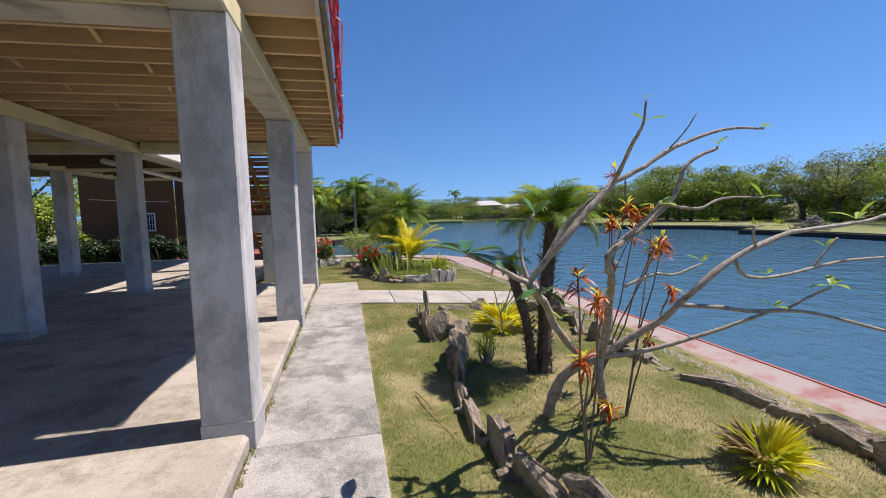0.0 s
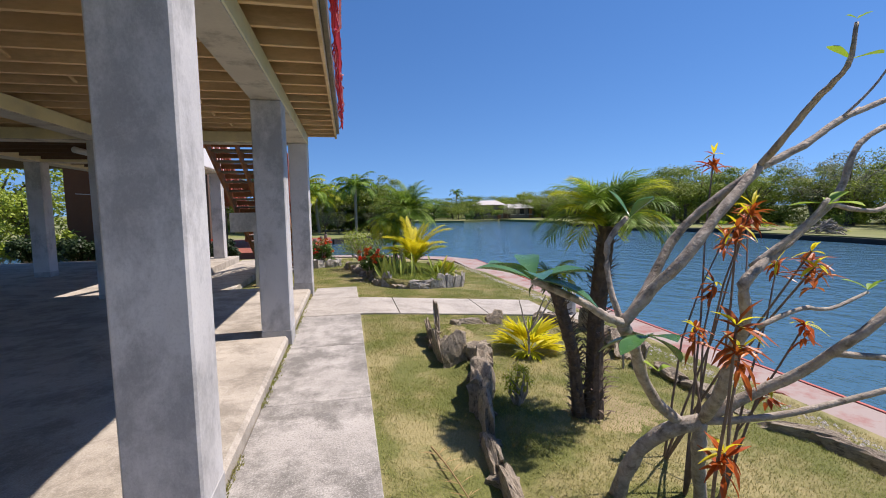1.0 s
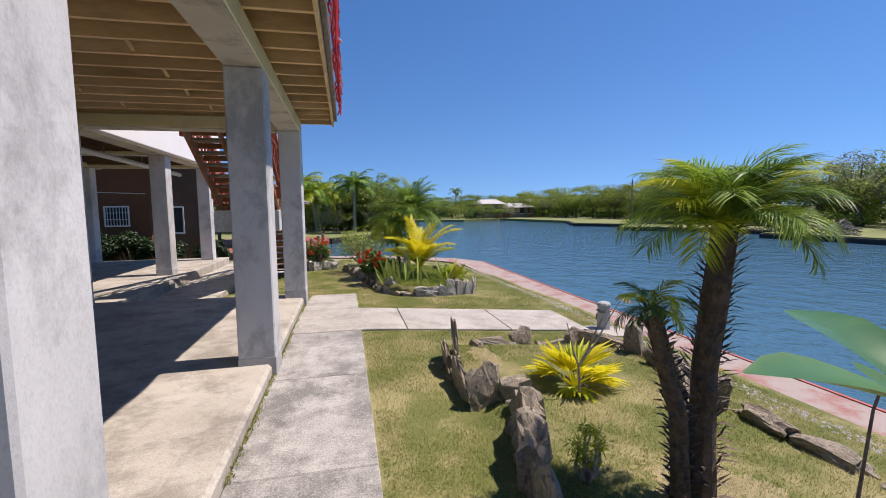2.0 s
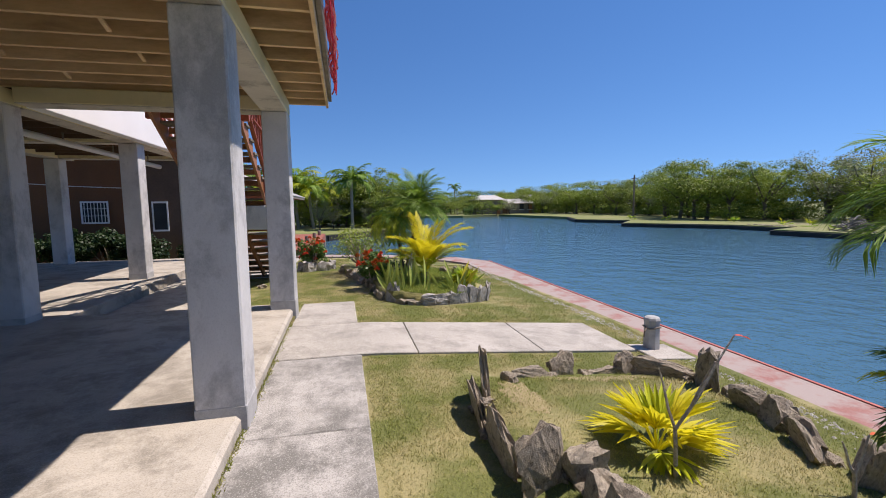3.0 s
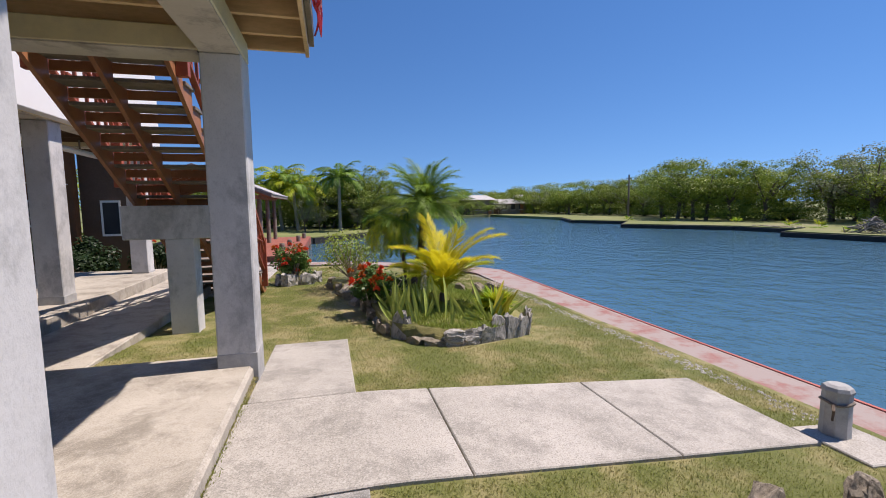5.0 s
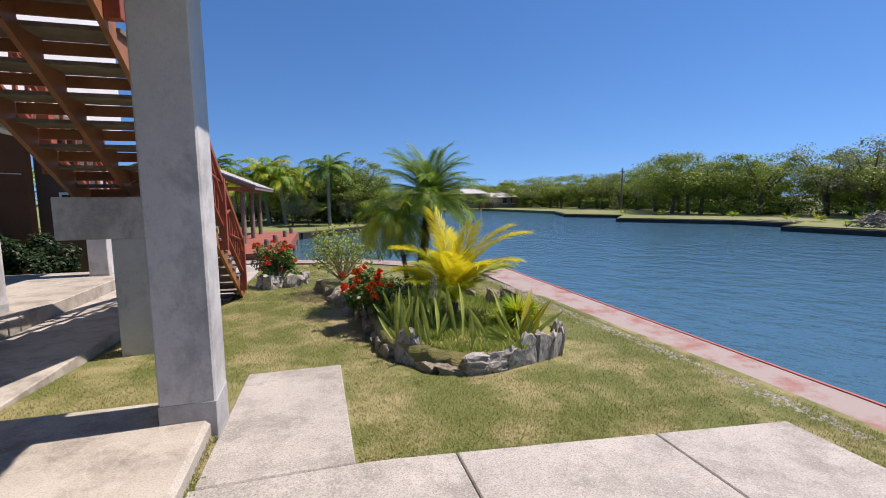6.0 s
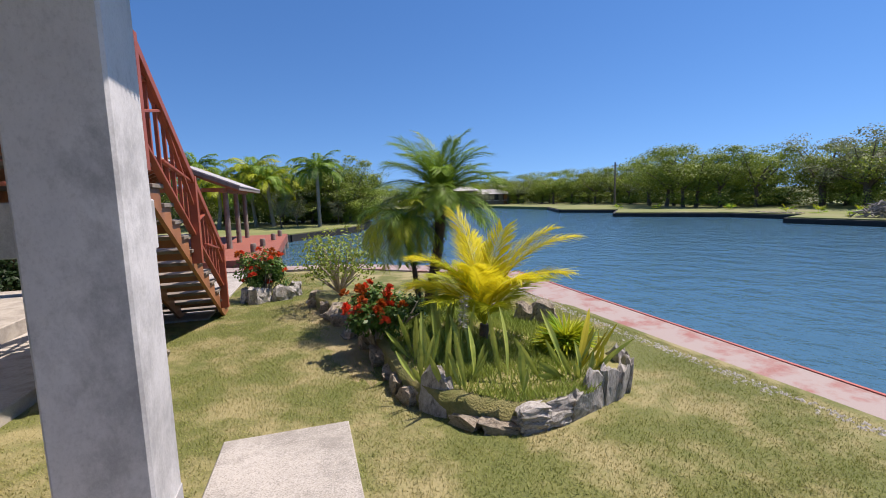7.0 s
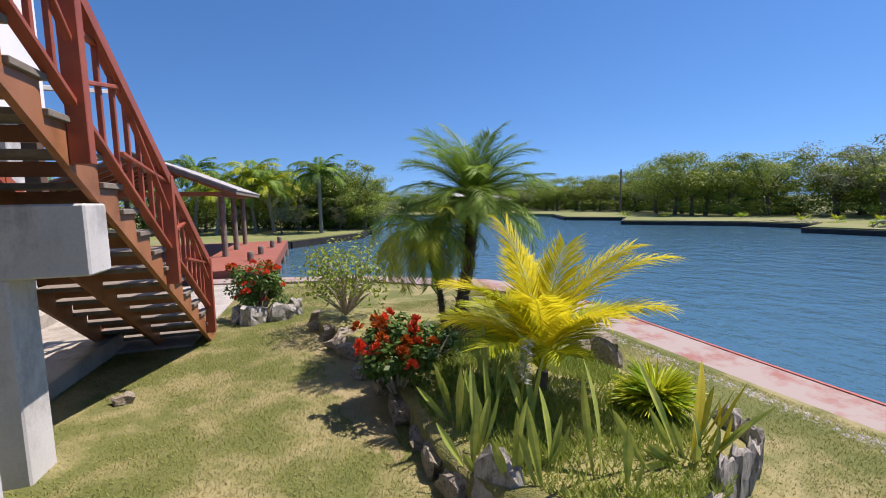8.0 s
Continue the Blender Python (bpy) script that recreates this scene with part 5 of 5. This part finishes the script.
# thin-stemmed crotons with orange-red tufts
for bx, by, tips in ((1.37, 2.35, ((1.1, 1.98, 1.16), (1.35, 2.2, 1.0), (1.2, 2.1, 0.7), (1.45, 2.25, 0.35))), (1.8, 2.95, ((1.62, 2.5, 1.42), (1.8, 2.6, 1.5), (2.0, 3.04, 1.78), (1.7, 2.8, 0.9), (1.9, 2.9, 1.1))),
                     (2.0, 2.9, ((2.18, 2.64, 0.92), (2.3, 2.9, 1.2), (2.58, 3.36, 1.5), (2.05, 2.7, 0.6))), (1.95, 3.3, ((1.78, 2.3, 1.26), (1.95, 2.45, 1.3), (2.1, 2.9, 1.45), (2.35, 3.3, 1.3)))):
    z0 = ground(bx, by)
    ob = thing("croton", (bx, by, z0), "thin-stemmed croton with orange and red leaf tufts", "shrub", "crotons")
    o = Vector((bx, by, z0))
    for t in tips:
        e = Vector(t) - o
        m = e * 0.5 + Vector((rnd(-0.08, 0.08), rnd(-0.08, 0.08), 0.05))
        part("stem", Geo().tube([(0, 0, -0.05), m * 0.5, m, (m + e) * 0.5 + Vector((rnd(-0.03, 0.03), 0, 0)), e], [0.009, 0.007, 0.006, 0.005, 0.004], 6), M_TWIG, ob)
        tuft = Geo()
        for q in range(17):
            tuft.leaf(e - Vector((0, 0, rnd(0, 0.09))), direction(rnd(0, 6.28), rnd(-0.7, 1.3)), (0, 0, 1), rnd(0.05, 0.11), rnd(0.02, 0.034), rnd(0.1, 0.6), 3, 0.25, 0.5)
        part("leaf_tuft", tuft, M_CROTON, ob, "orange-red leaf tuft")
        tuft = Geo()
        for q in range(4):
            tuft.leaf(e, direction(rnd(0, 6.28), rnd(-0.5, 1.3)), (0, 0, 1), rnd(0.06, 0.1), rnd(0.016, 0.024), rnd(0.1, 0.6), 3, 0.25, 0.5)
        part("leaf_tuft", tuft, M_PALMYELLOW, ob, "yellow leaves")
for bx, by, tips in ((1.85, 5.2, ((1.75, 5.25, 0.55), (1.98, 5.1, 0.62), (2.2, 5.2, 0.72))), (2.75, 4.9, ((2.7, 4.95, 0.15), (2.82, 4.9, 0.2)))):
    z0 = ground(bx, by)
    ob = thing("bare_sapling", (bx, by, z0), "bare forked sapling with a last red leaf", "sapling", "saplings")
    o = Vector((bx, by, z0))
    f = (Vector(tips[0]) - o) * 0.45
    f.x, f.y = f.x * 0.3, f.y * 0.3
    part("stem", Geo().tube([(0, 0, -0.05), f * 0.5, f], [0.014, 0.012, 0.011], 7), M_BARK, ob)
    for t in tips:
        e = Vector(t) - o
        part("twig", Geo().tube([f, f.lerp(e, 0.4) + Vector((0, 0, -0.03)), f.lerp(e, 0.75), e], [0.010, 0.009, 0.007, 0.004], 6), M_BARK, ob)
    part("leaf", Geo().leaf(Vector(tips[-1]) - o, (1, 0, -0.1), (0, 0, 1), 0.12, 0.05, 0.2, 4), M_FLOWER, ob, "single red leaf")


# dry frond lying on the lawn
dry = thing("fallen_frond", (0.55, 3.3, ground(0.55, 3.3) + 0.012), "thin dry brown palm frond fallen on the lawn", "frond")
rib = [Vector((0.16 * s - 0.03, 0.42 - 0.95 * s + 0.1 * s * s, 0.012 + 0.02 * math.sin(5 * s))) for s in [q / 8 for q in range(9)]]
part("rib", Geo().tube(rib, [0.007 - 0.0006 * q for q in range(9)], 6), M_DRYLEAF, dry)
k = Geo()
for q in range(26):
    p = rib[1 + q * 7 // 26]
    k.leaf(p, (rnd(0.4, 1.0) * (1 if q % 2 else -1), rnd(0.2, 0.9), 0.05), (0, 0, 1), rnd(0.06, 0.14), 0.008, 0.1, 2)
part("leaflets", k, M_DRYLEAF, dry)

# ---- far trees ----
def tree_proto(name, seed, leaf_mat, height, spread, label, clumps=60, per=42, leaf=0.26, trunk_h=0.3):
    random.seed(seed)
    ob = thing(name, (0, 0, -50), label, "tree", "far trees")
    wood, k = Geo(), Geo()
    fork = Vector((rnd(-0.3, 0.3), rnd(-0.3, 0.3), height * trunk_h))
    wood.tube([(0, 0, -0.4), fork * 0.5 + Vector((rnd(-0.15, 0.15), 0, 0)), fork], [0.2, 0.15, 0.13], 7)
    for i in range(7):
        az = 2 * math.pi * i / 7 + rnd(-0.3, 0.3)
        r = spread * rnd(0.5, 0.95)
        e = Vector((math.cos(az) * r, math.sin(az) * r, height * rnd(0.45, 0.9)))
        m = fork.lerp(e, 0.5) + Vector((0, 0, rnd(-0.3, 0.5)))
        wood.tube([fork, m, e], [0.1, 0.06, 0.02], 6)
        for j in range(clumps // 7):
            s = rnd(0.3, 1.1)
            c = fork.lerp(e, s) + Vector((random.gauss(0, 0.35), random.gauss(0, 0.35), random.gauss(0.15, 0.3))) * spread * 0.45
            c.z = min(max(c.z - (height * 0.35 if j % 4 == 0 and seed % 2 else 0), height * 0.1), height)
            scatter_leaves(k, c, spread * rnd(0.2, 0.38), per, leaf, leaf * 0.6, 0.5, 0.55)
    part("trunk", wood, M_TREEBARK, ob)
    part("crown", k, leaf_mat, ob)
    return ob


T = [tree_proto("tree", 101, M_TREELEAF, 6.0, 3.0, "broad green waterside tree with an open crown", 56, 120, 0.165),
     tree_proto("tree", 102, M_TREELEAF, 6.0, 3.4, "spreading olive green tree on the far bank", 63, 115, 0.17),
     tree_proto("tree", 103, M_TREELEAF_LIGHT, 6.0, 2.8, "light green tree on the far bank", 56, 115, 0.165),
     tree_proto("tree", 104, M_TREELEAF_GREY, 6.0, 2.8, "grey-green thin-leaved tree on the bank", 49, 90, 0.14),
     tree_proto("tree", 105, M_GREEN, 6.0, 3.0, "dense dark green tree", 63, 110, 0.165)]


def plant_tree(i, x, y, z, h, wide=1.0):
    s = h / 6.0
    copy_thing(T[i], Matrix.LocRotScale((x, y, z), Euler((0, 0, rnd(0, 6.28))), (s * wide, s * wide, s)))


random.seed(7)
for y in range(-40, 16, 6):
    plant_tree(random.choice((0, 1, 2)), 46 + rnd(-2, 2), y, -0.62, rnd(6, 7.2), 1.3)
y = 18.0
while y < 118:
    back_step = 4 if 28 < y < 44 else 0
    for row in range(2):
        x = 45 + 3 * math.sin(y * 0.11) + row * 8 + rnd(-2, 2) + back_step - max(0.0, y - 75) * 0.12
        h = (6.6 - 0.026 * max(0.0, y - 60) + 0.5 * row) * rnd(0.8, 1.04)
        plant_tree(random.choice((0, 1, 1, 0, 2, 3, 0, 2) if row == 0 else (0, 1, 2, 4)), x, y + rnd(-1.5, 1.5), -0.62, h, rnd(1.0, 1.35))
    plant_tree(random.choice((0, 4, 4, 1)), 48 + 3 * math.sin(y * 0.11) + rnd(-1, 5) + back_step, y + rnd(-2, 2), -0.62, rnd(2.2, 3.4), 1.7)
    y += 2.4
for i in range(26):
    x = -14 + 2.6 * i + rnd(-1, 1)
    plant_tree(random.choice((0, 1, 4)), x, 101 + rnd(-4, 8), -0.62, rnd(3.4, 4.8), 1.5)
    plant_tree(random.choice((0, 1, 4)), x + 1.2, 112 + rnd(-4, 8), -0.62, rnd(4.2, 5.6), 1.7)
for x, y, i, h in ((5.0, 47.5, 2, 4.6), (3.4, 46.0, 0, 5.4), (2.0, 47.5, 2, 6.2), (-0.6, 49, 2, 5.6), (-3, 49, 0, 5.4), (-6, 51, 2, 5.6), (-9, 50, 0, 5.0), (-12, 50, 2, 5.0), (-16, 48, 0, 5.2), (4.6, 51, 0, 4.6), (3.0, 53, 4, 5.4)):
    plant_tree(i, x, y, -0.6, h, 1.05)
    plant_tree((i + 1) % 5, x + 0.8, y - 1.2, -0.6, h * 0.5, 1.5)
    plant_tree((0, 2, 4)[i % 3], x - 1.4, y + 2.5, -0.6, h * 0.92, 1.2)
for x, y, i, h in ((26.5, 91, 1, 3.4), (33.8, 92, 3, 3.0), (23, 92, 0, 3.0), (42.5, 93, 1, 3.6), (36, 101, 0, 4.8), (28.5, 101, 4, 5.8), (40, 100, 0, 4.4)):
    plant_tree(i, x, y, -0.62, h, 1.3)
for x, y, i, h in ((27.0, 87.5, 0, 3.1), (30.2, 88.2, 1, 2.7), (33.5, 89.5, 3, 2.8), (24.5, 88.0, 4, 2.2)):
    plant_tree(i, x, y, -0.62, h, 1.2)
for x, y, h in ((-1.9, 42.5, 2.7), (-0.8, 44, 2.2), (2.2, 44.0, 1.9)):
    plant_tree(3, x, y, -0.6, h, 0.8)
for x, y, i, h in ((-13.5, 23, 2, 4.2), (-16.5, 26, 0, 5.5), (-12.0, 27, 2, 5.0), (-20, 25, 2, 5.0), (-24, 30, 0, 6.0), (-15, 20.5, 2, 2.6), (-18.5, 21, 0, 3.0), (-27, 24, 4, 4.0), (-32, 28, 0, 6.0)):
    plant_tree(i, x, y, -0.5, h, 1.25)
for ob in T:
    for c in list(ob.children):
        bpy.data.objects.remove(c)
    bpy.data.objects.remove(ob)


def coconut(x, y, z, h, label, n=16, length=2.6, lime=False):
    mats = (M_PALMLEAF, M_PALMLIME) if lime else (M_PALMLEAF, M_GREEN)
    fr = []
    for i in range(n):
        fr.append(((2.4 * i + rnd(-0.2, 0.2), 1.25 - 1.3 * i / n, length * rnd(0.85, 1.1), rnd(1.2, 1.9), length * 0.27, 34, 0.12, 0.45, 0.1, 0.085), mats[i % 2]))
    palm("coconut_palm", (x, y, z), (x + rnd(-0.3, 0.3), y, z + h), 0.13, label, fr, mats[0], M_PALMTRUNK, False, "far palms")


random.seed(71)
coconut(0.8, 42.5, -0.6, 4.2, "palm with a pale straight trunk on the inlet bank", 22, 2.3)
coconut(-2.6, 45, -0.6, 3.4, "yellow-green leaning palm on the inlet bank", 22, 2.7, True)
coconut(-4.0, 46, -0.6, 4.2, "yellow-green palm on the inlet bank", 22, 2.8, True)
coconut(-6.6, 45, -0.6, 3.2, "low bushy palm on the inlet bank", 20, 2.6, True)
coconut(-8.5, 47, -0.6, 4.6, "palm on the inlet bank", 20, 2.4)
coconut(26.5, 108, -0.6, 6.2, "far palm at the end of the canal", 12, 2.0)

# low plants and litter on the far lawn
random.seed(72)
for x, y in ((37, 34), (36, 31), (35, 26.5), (38, 40), (36, 47), (35, 52), (39, 30), (33.5, 27.2)):
    fan_plant("bank_shrub", x, y, -0.62, 7, 0.3, 0.5, (M_FRESHLEAF, M_PALMLIME), "light green spiky shrub on the far lawn", 1.8, 9, 0.07, "bank shrubs")
pile = thing("driftwood_pile", (33.0, 25.7, -0.6), "heap of bleached driftwood branches on the far bank", "branches")
for i in range(60):
    az = rnd(0, 6.28)
    r = random.random()
    c = Vector((rnd(-0.9, 0.9) * r, rnd(-1.5, 1.5) * r, 0.08 + rnd(0.3, 0.85) * (1 - r)))
    d = direction(az, rnd(-0.1, 0.5)) * rnd(0.7, 1.5)
    part("branch", Geo().tube([c - d * 0.5, c + Vector((0, 0, rnd(-0.1, 0.15))), c + d * 0.5], [0.05, 0.04, 0.015], 5), M_PALMTRUNK, pile)
pole = thing("utility_pole", (44.2, 64.4, -0.6), "bare grey wooden utility pole on the far bank", "pole")
part("shaft", Geo().tube([(0, 0, -0.3), (0, 0, 3), (0, 0, 6.3)], [0.15, 0.13, 0.11], 10), M_GREYWOOD, pole)
part("crossarm", Geo().box((-0.5, -0.05, 5.7), (0.5, 0.05, 5.82)), M_GREYWOOD, pole)
g = Geo()
for i in range(30):
    g.tube([(35.2 + rnd(-0.5, 0.5), 31.5 + 0.14 * i, -0.64), (35.3 + rnd(-0.5, 0.5), 31.7 + 0.14 * i, -0.58)], [0.12, 0.06], 6)
tagged(part("bank_rubble", g, M_STONE_BROWN), "pale rubble along the broken far bank", "rubble", "", "stuff")


def far_house(x, y, w, d, h, label, turn):
    ob = thing("far_house", (x, y, -0.6), label, "house", "far houses", turn)
    part("wall", Geo().box((-w / 2, -d / 2, 0), (w / 2, d / 2, h), 0.02), M_GREYWOOD, ob)
    k = Geo()
    e = 0.6
    k.v = [(-w / 2 - e, -d / 2 - e, h), (w / 2 + e, -d / 2 - e, h), (w / 2 + e, d / 2 + e, h), (-w / 2 - e, d / 2 + e, h), (-w / 2 + 0.8, 0, h + 1.0), (w / 2 - 0.8, 0, h + 1.0)]
    k.f = [(0, 1, 5, 4), (1, 2, 5), (2, 3, 4, 5), (3, 0, 4), (3, 2, 1, 0)]
    part("roof", k, M_ROOFMETAL, ob, "pale hipped roof")
    for i in range(3):
        wx = -w / 2 + w * (i + 0.5) / 3
        wi = part("window", Geo().box((wx - 0.5, -d / 2 - 0.03, 0.9), (wx + 0.5, -d / 2 - 0.004, 2.1)), M_DARK, ob)
        part("sill", Geo().box((wx - 0.6, -d / 2 - 0.1, 0.8), (wx + 0.6, -d / 2 - 0.032, 0.88)), M_WHITE, wi)
    part("door", Geo().box((w / 2 - 1.3, -d / 2 - 0.05, 0), (w / 2 - 0.5, -d / 2 - 0.033, 2.0)), M_BROWN, ob)


far_house(30.5, 95, 5, 5, 3.0, "grey far house with a pale roof behind the canal's end", 0)
far_house(37.5, 96, 6, 5, 2.2, "low pale-roofed boathouse at the canal's end", 5)
far_house(42, 101, 6, 5, 3.2, "far house half hidden by trees", 0)

# ---- bare soil in the lawn ----
random.seed(86)


def bare_patch(x, y, rx, ry, turn):
    k = Geo()
    k.v.append((x, y, ground(x, y) + 0.006))
    n = 72
    for r in (0.35, 0.7, 1.0):
        for i in range(n):
            a = 2 * math.pi * i / n
            w = r * (1 + 0.35 * noise.noise(Vector((math.cos(a) * 1.5 + x, math.sin(a) * 1.5 + y, 2))) + 0.3 * noise.noise(Vector((math.cos(a) * 6, math.sin(a) * 6, x))) + 0.22 * noise.noise(Vector((math.cos(a) * 17, math.sin(a) * 17, x))))
            c, s = math.cos(turn), math.sin(turn)
            u, v = math.cos(a) * rx * w, math.sin(a) * ry * w
            px, py = x + u * c - v * s, y + u * s + v * c
            k.v.append((px, py, ground(px, py) + (0.006 if r < 1 else -0.004)))
    for i in range(n):
        j = (i + 1) % n
        k.f.append((0, 1 + i, 1 + j))
        for r in (0, 1):
            a = 1 + r * n
            k.f.append((a + i, a + n + i, a + n + j, a + j))
    return k


for i, p in enumerate(((0.35, 12.9, 0.28, 1.2, 0.1), (0.15, 14.7, 0.34, 0.6, 0.0), (2.0, 3.95, 0.42, 0.36, 0.3), (2.4, 6.78, 0.6, 0.14, 0.05), (1.4, 6.35, 0.14, 0.36, 0.1))):
    setting("ground_bare_%d" % (i + 1), bare_patch(*p), M_DRYSOIL, "dry bare soil showing through the lawn", "soil", True)

# ---- pebbles along the sea wall ----
random.seed(81)
g = Geo()
for i in range(2600):
    y = rnd(2, 17)
    x = 3.88 + random.gauss(0, 0.08)
    r = rnd(0.008, 0.028)
    z = SEATOP if x > 3.95 else max(ground(x, y), SEATOP - 0.1) - 0.004
    v = [(x + r * math.cos(a) * rnd(0.7, 1.2), y + r * math.sin(a) * rnd(0.7, 1.2), z) for a in [1.05 * q for q in range(6)]]
    k = len(g.v)
    g.v += v + [(x, y, z + r * 0.8)]
    g.f += [(k + q, k + (q + 1) % 6, k + 6) for q in range(6)]
tagged(part("pebbles", g, M_PEBBLE), "strip of pale pebbles and shell between lawn and sea wall", "pebbles", "", "stuff")

# ---- grass ----
rng = np.random.default_rng(3)


def grass(name, x0, x1, y0, y1, n, tall, label, mat=M_GRASS, keep=None):
    xs = rng.uniform(x0, x1, n)
    ys = rng.uniform(y0, y1, n)
    v, f = [], []
    for x, y in zip(xs, ys):
        if -0.7 < x < 0.19 and y < 10.9 or x < 3.45 and 7.68 < y < 8.98 or 3.45 < x < 4.0 and 7.4 < y < 7.95:
            continue
        if keep and not keep(x, y):
            continue
        bare = noise.noise(Vector((x * 0.8, y * 0.8, 9))) + 0.5 * noise.noise(Vector((x * 2.6, y * 2.6, 2)))
        if bare > 0.32 and random.random() < 0.5:
            continue
        h = tall * random.uniform(0.5, 1.25) * (1 - 0.4 * max(0, bare))
        a, b = random.uniform(0, 6.283), random.uniform(-1.3, 1.3)
        w = random.uniform(0.0013, 0.0028) * (1 + 0.07 * y)
        z = ground(x, y) - 0.003
        k = len(v)
        dx, dy = math.cos(a) * w, math.sin(a) * w
        v += [(x - dx, y - dy, z), (x + dx, y + dy, z), (x + math.sin(a) * b * h * 1.6, y - math.cos(a) * b * h * 1.6, z + h)]
        f.append((k, k + 1, k + 2))
    g = Geo()
    g.v, g.f = v, f
    tagged(part(name, g, mat), label, "grass", "", "stuff")


def outside_planter(x, y):
    return math.hypot((x - 1.62) / 1.0, (y - 12.3) / 2.0) > 1


grass("grass", 0.19, 4.05, 1.2, 9.5, 250000, 0.022, "short mown yellow-green grass blades")
grass("grass", 0.19, 4.05, 9.5, 17.0, 140000, 0.022, "short mown yellow-green grass blades", keep=outside_planter)
grass("grass", -2.6, 0.19, 9.96, 20.0, 110000, 0.022, "short dry grass blades beside the stair")

# weeds on the planter's soil
random.seed(95)
v, f = [], []
for i in range(42000):
    x, y = rnd(0.7, 2.6), rnd(10.4, 14.2)
    s = math.hypot((x - 1.62) / 0.98, (y - 12.2) / 1.9)
    if s > 1 or noise.noise(Vector((x * 2, y * 2, 5))) < -0.18 and i % 3:
        continue
    h, a, b = rnd(0.02, 0.075), rnd(0, 6.28), rnd(-0.8, 0.8)
    z = planter_height(x, y) - 0.01
    k = len(v)
    v += [(x - 0.007 * math.cos(a), y - 0.007 * math.sin(a), z), (x + 0.007 * math.cos(a), y + 0.005 * math.sin(a), z), (x + b * h, y + rnd(-0.8, 0.8) * h, z + h)]
    f.append((k, k + 1, k + 2))
g = Geo()
g.v, g.f = v, f
tagged(part("weeds", g, M_WEED), "green weeds and moss on the planter soil", "weeds", "", "stuff")

# moss and weeds in the joint between slab and walkway
random.seed(91)
v, f = [], []
for i in range(2600):
    y = rnd(2.6, 9.8)
    if noise.noise(Vector((y * 1.3, 3, 0))) < -0.05 and y < 6:
        continue
    x = -0.69 + random.gauss(0, 0.016)
    h, a = rnd(0.008, 0.03), rnd(0, 6.28)
    k = len(v)
    z = -0.05
    v += [(x - 0.006 * math.cos(a), y - 0.006 * math.sin(a), z), (x + 0.006 * math.cos(a), y + 0.006 * math.sin(a), z), (x + rnd(-0.02, 0.02), y + rnd(-0.02, 0.02), z + h)]
    f.append((k, k + 1, k + 2))
g = Geo()
g.v, g.f = v, f
tagged(part("moss", g, M_GRASS), "green moss and weeds along the walkway joint", "moss", "", "stuff")
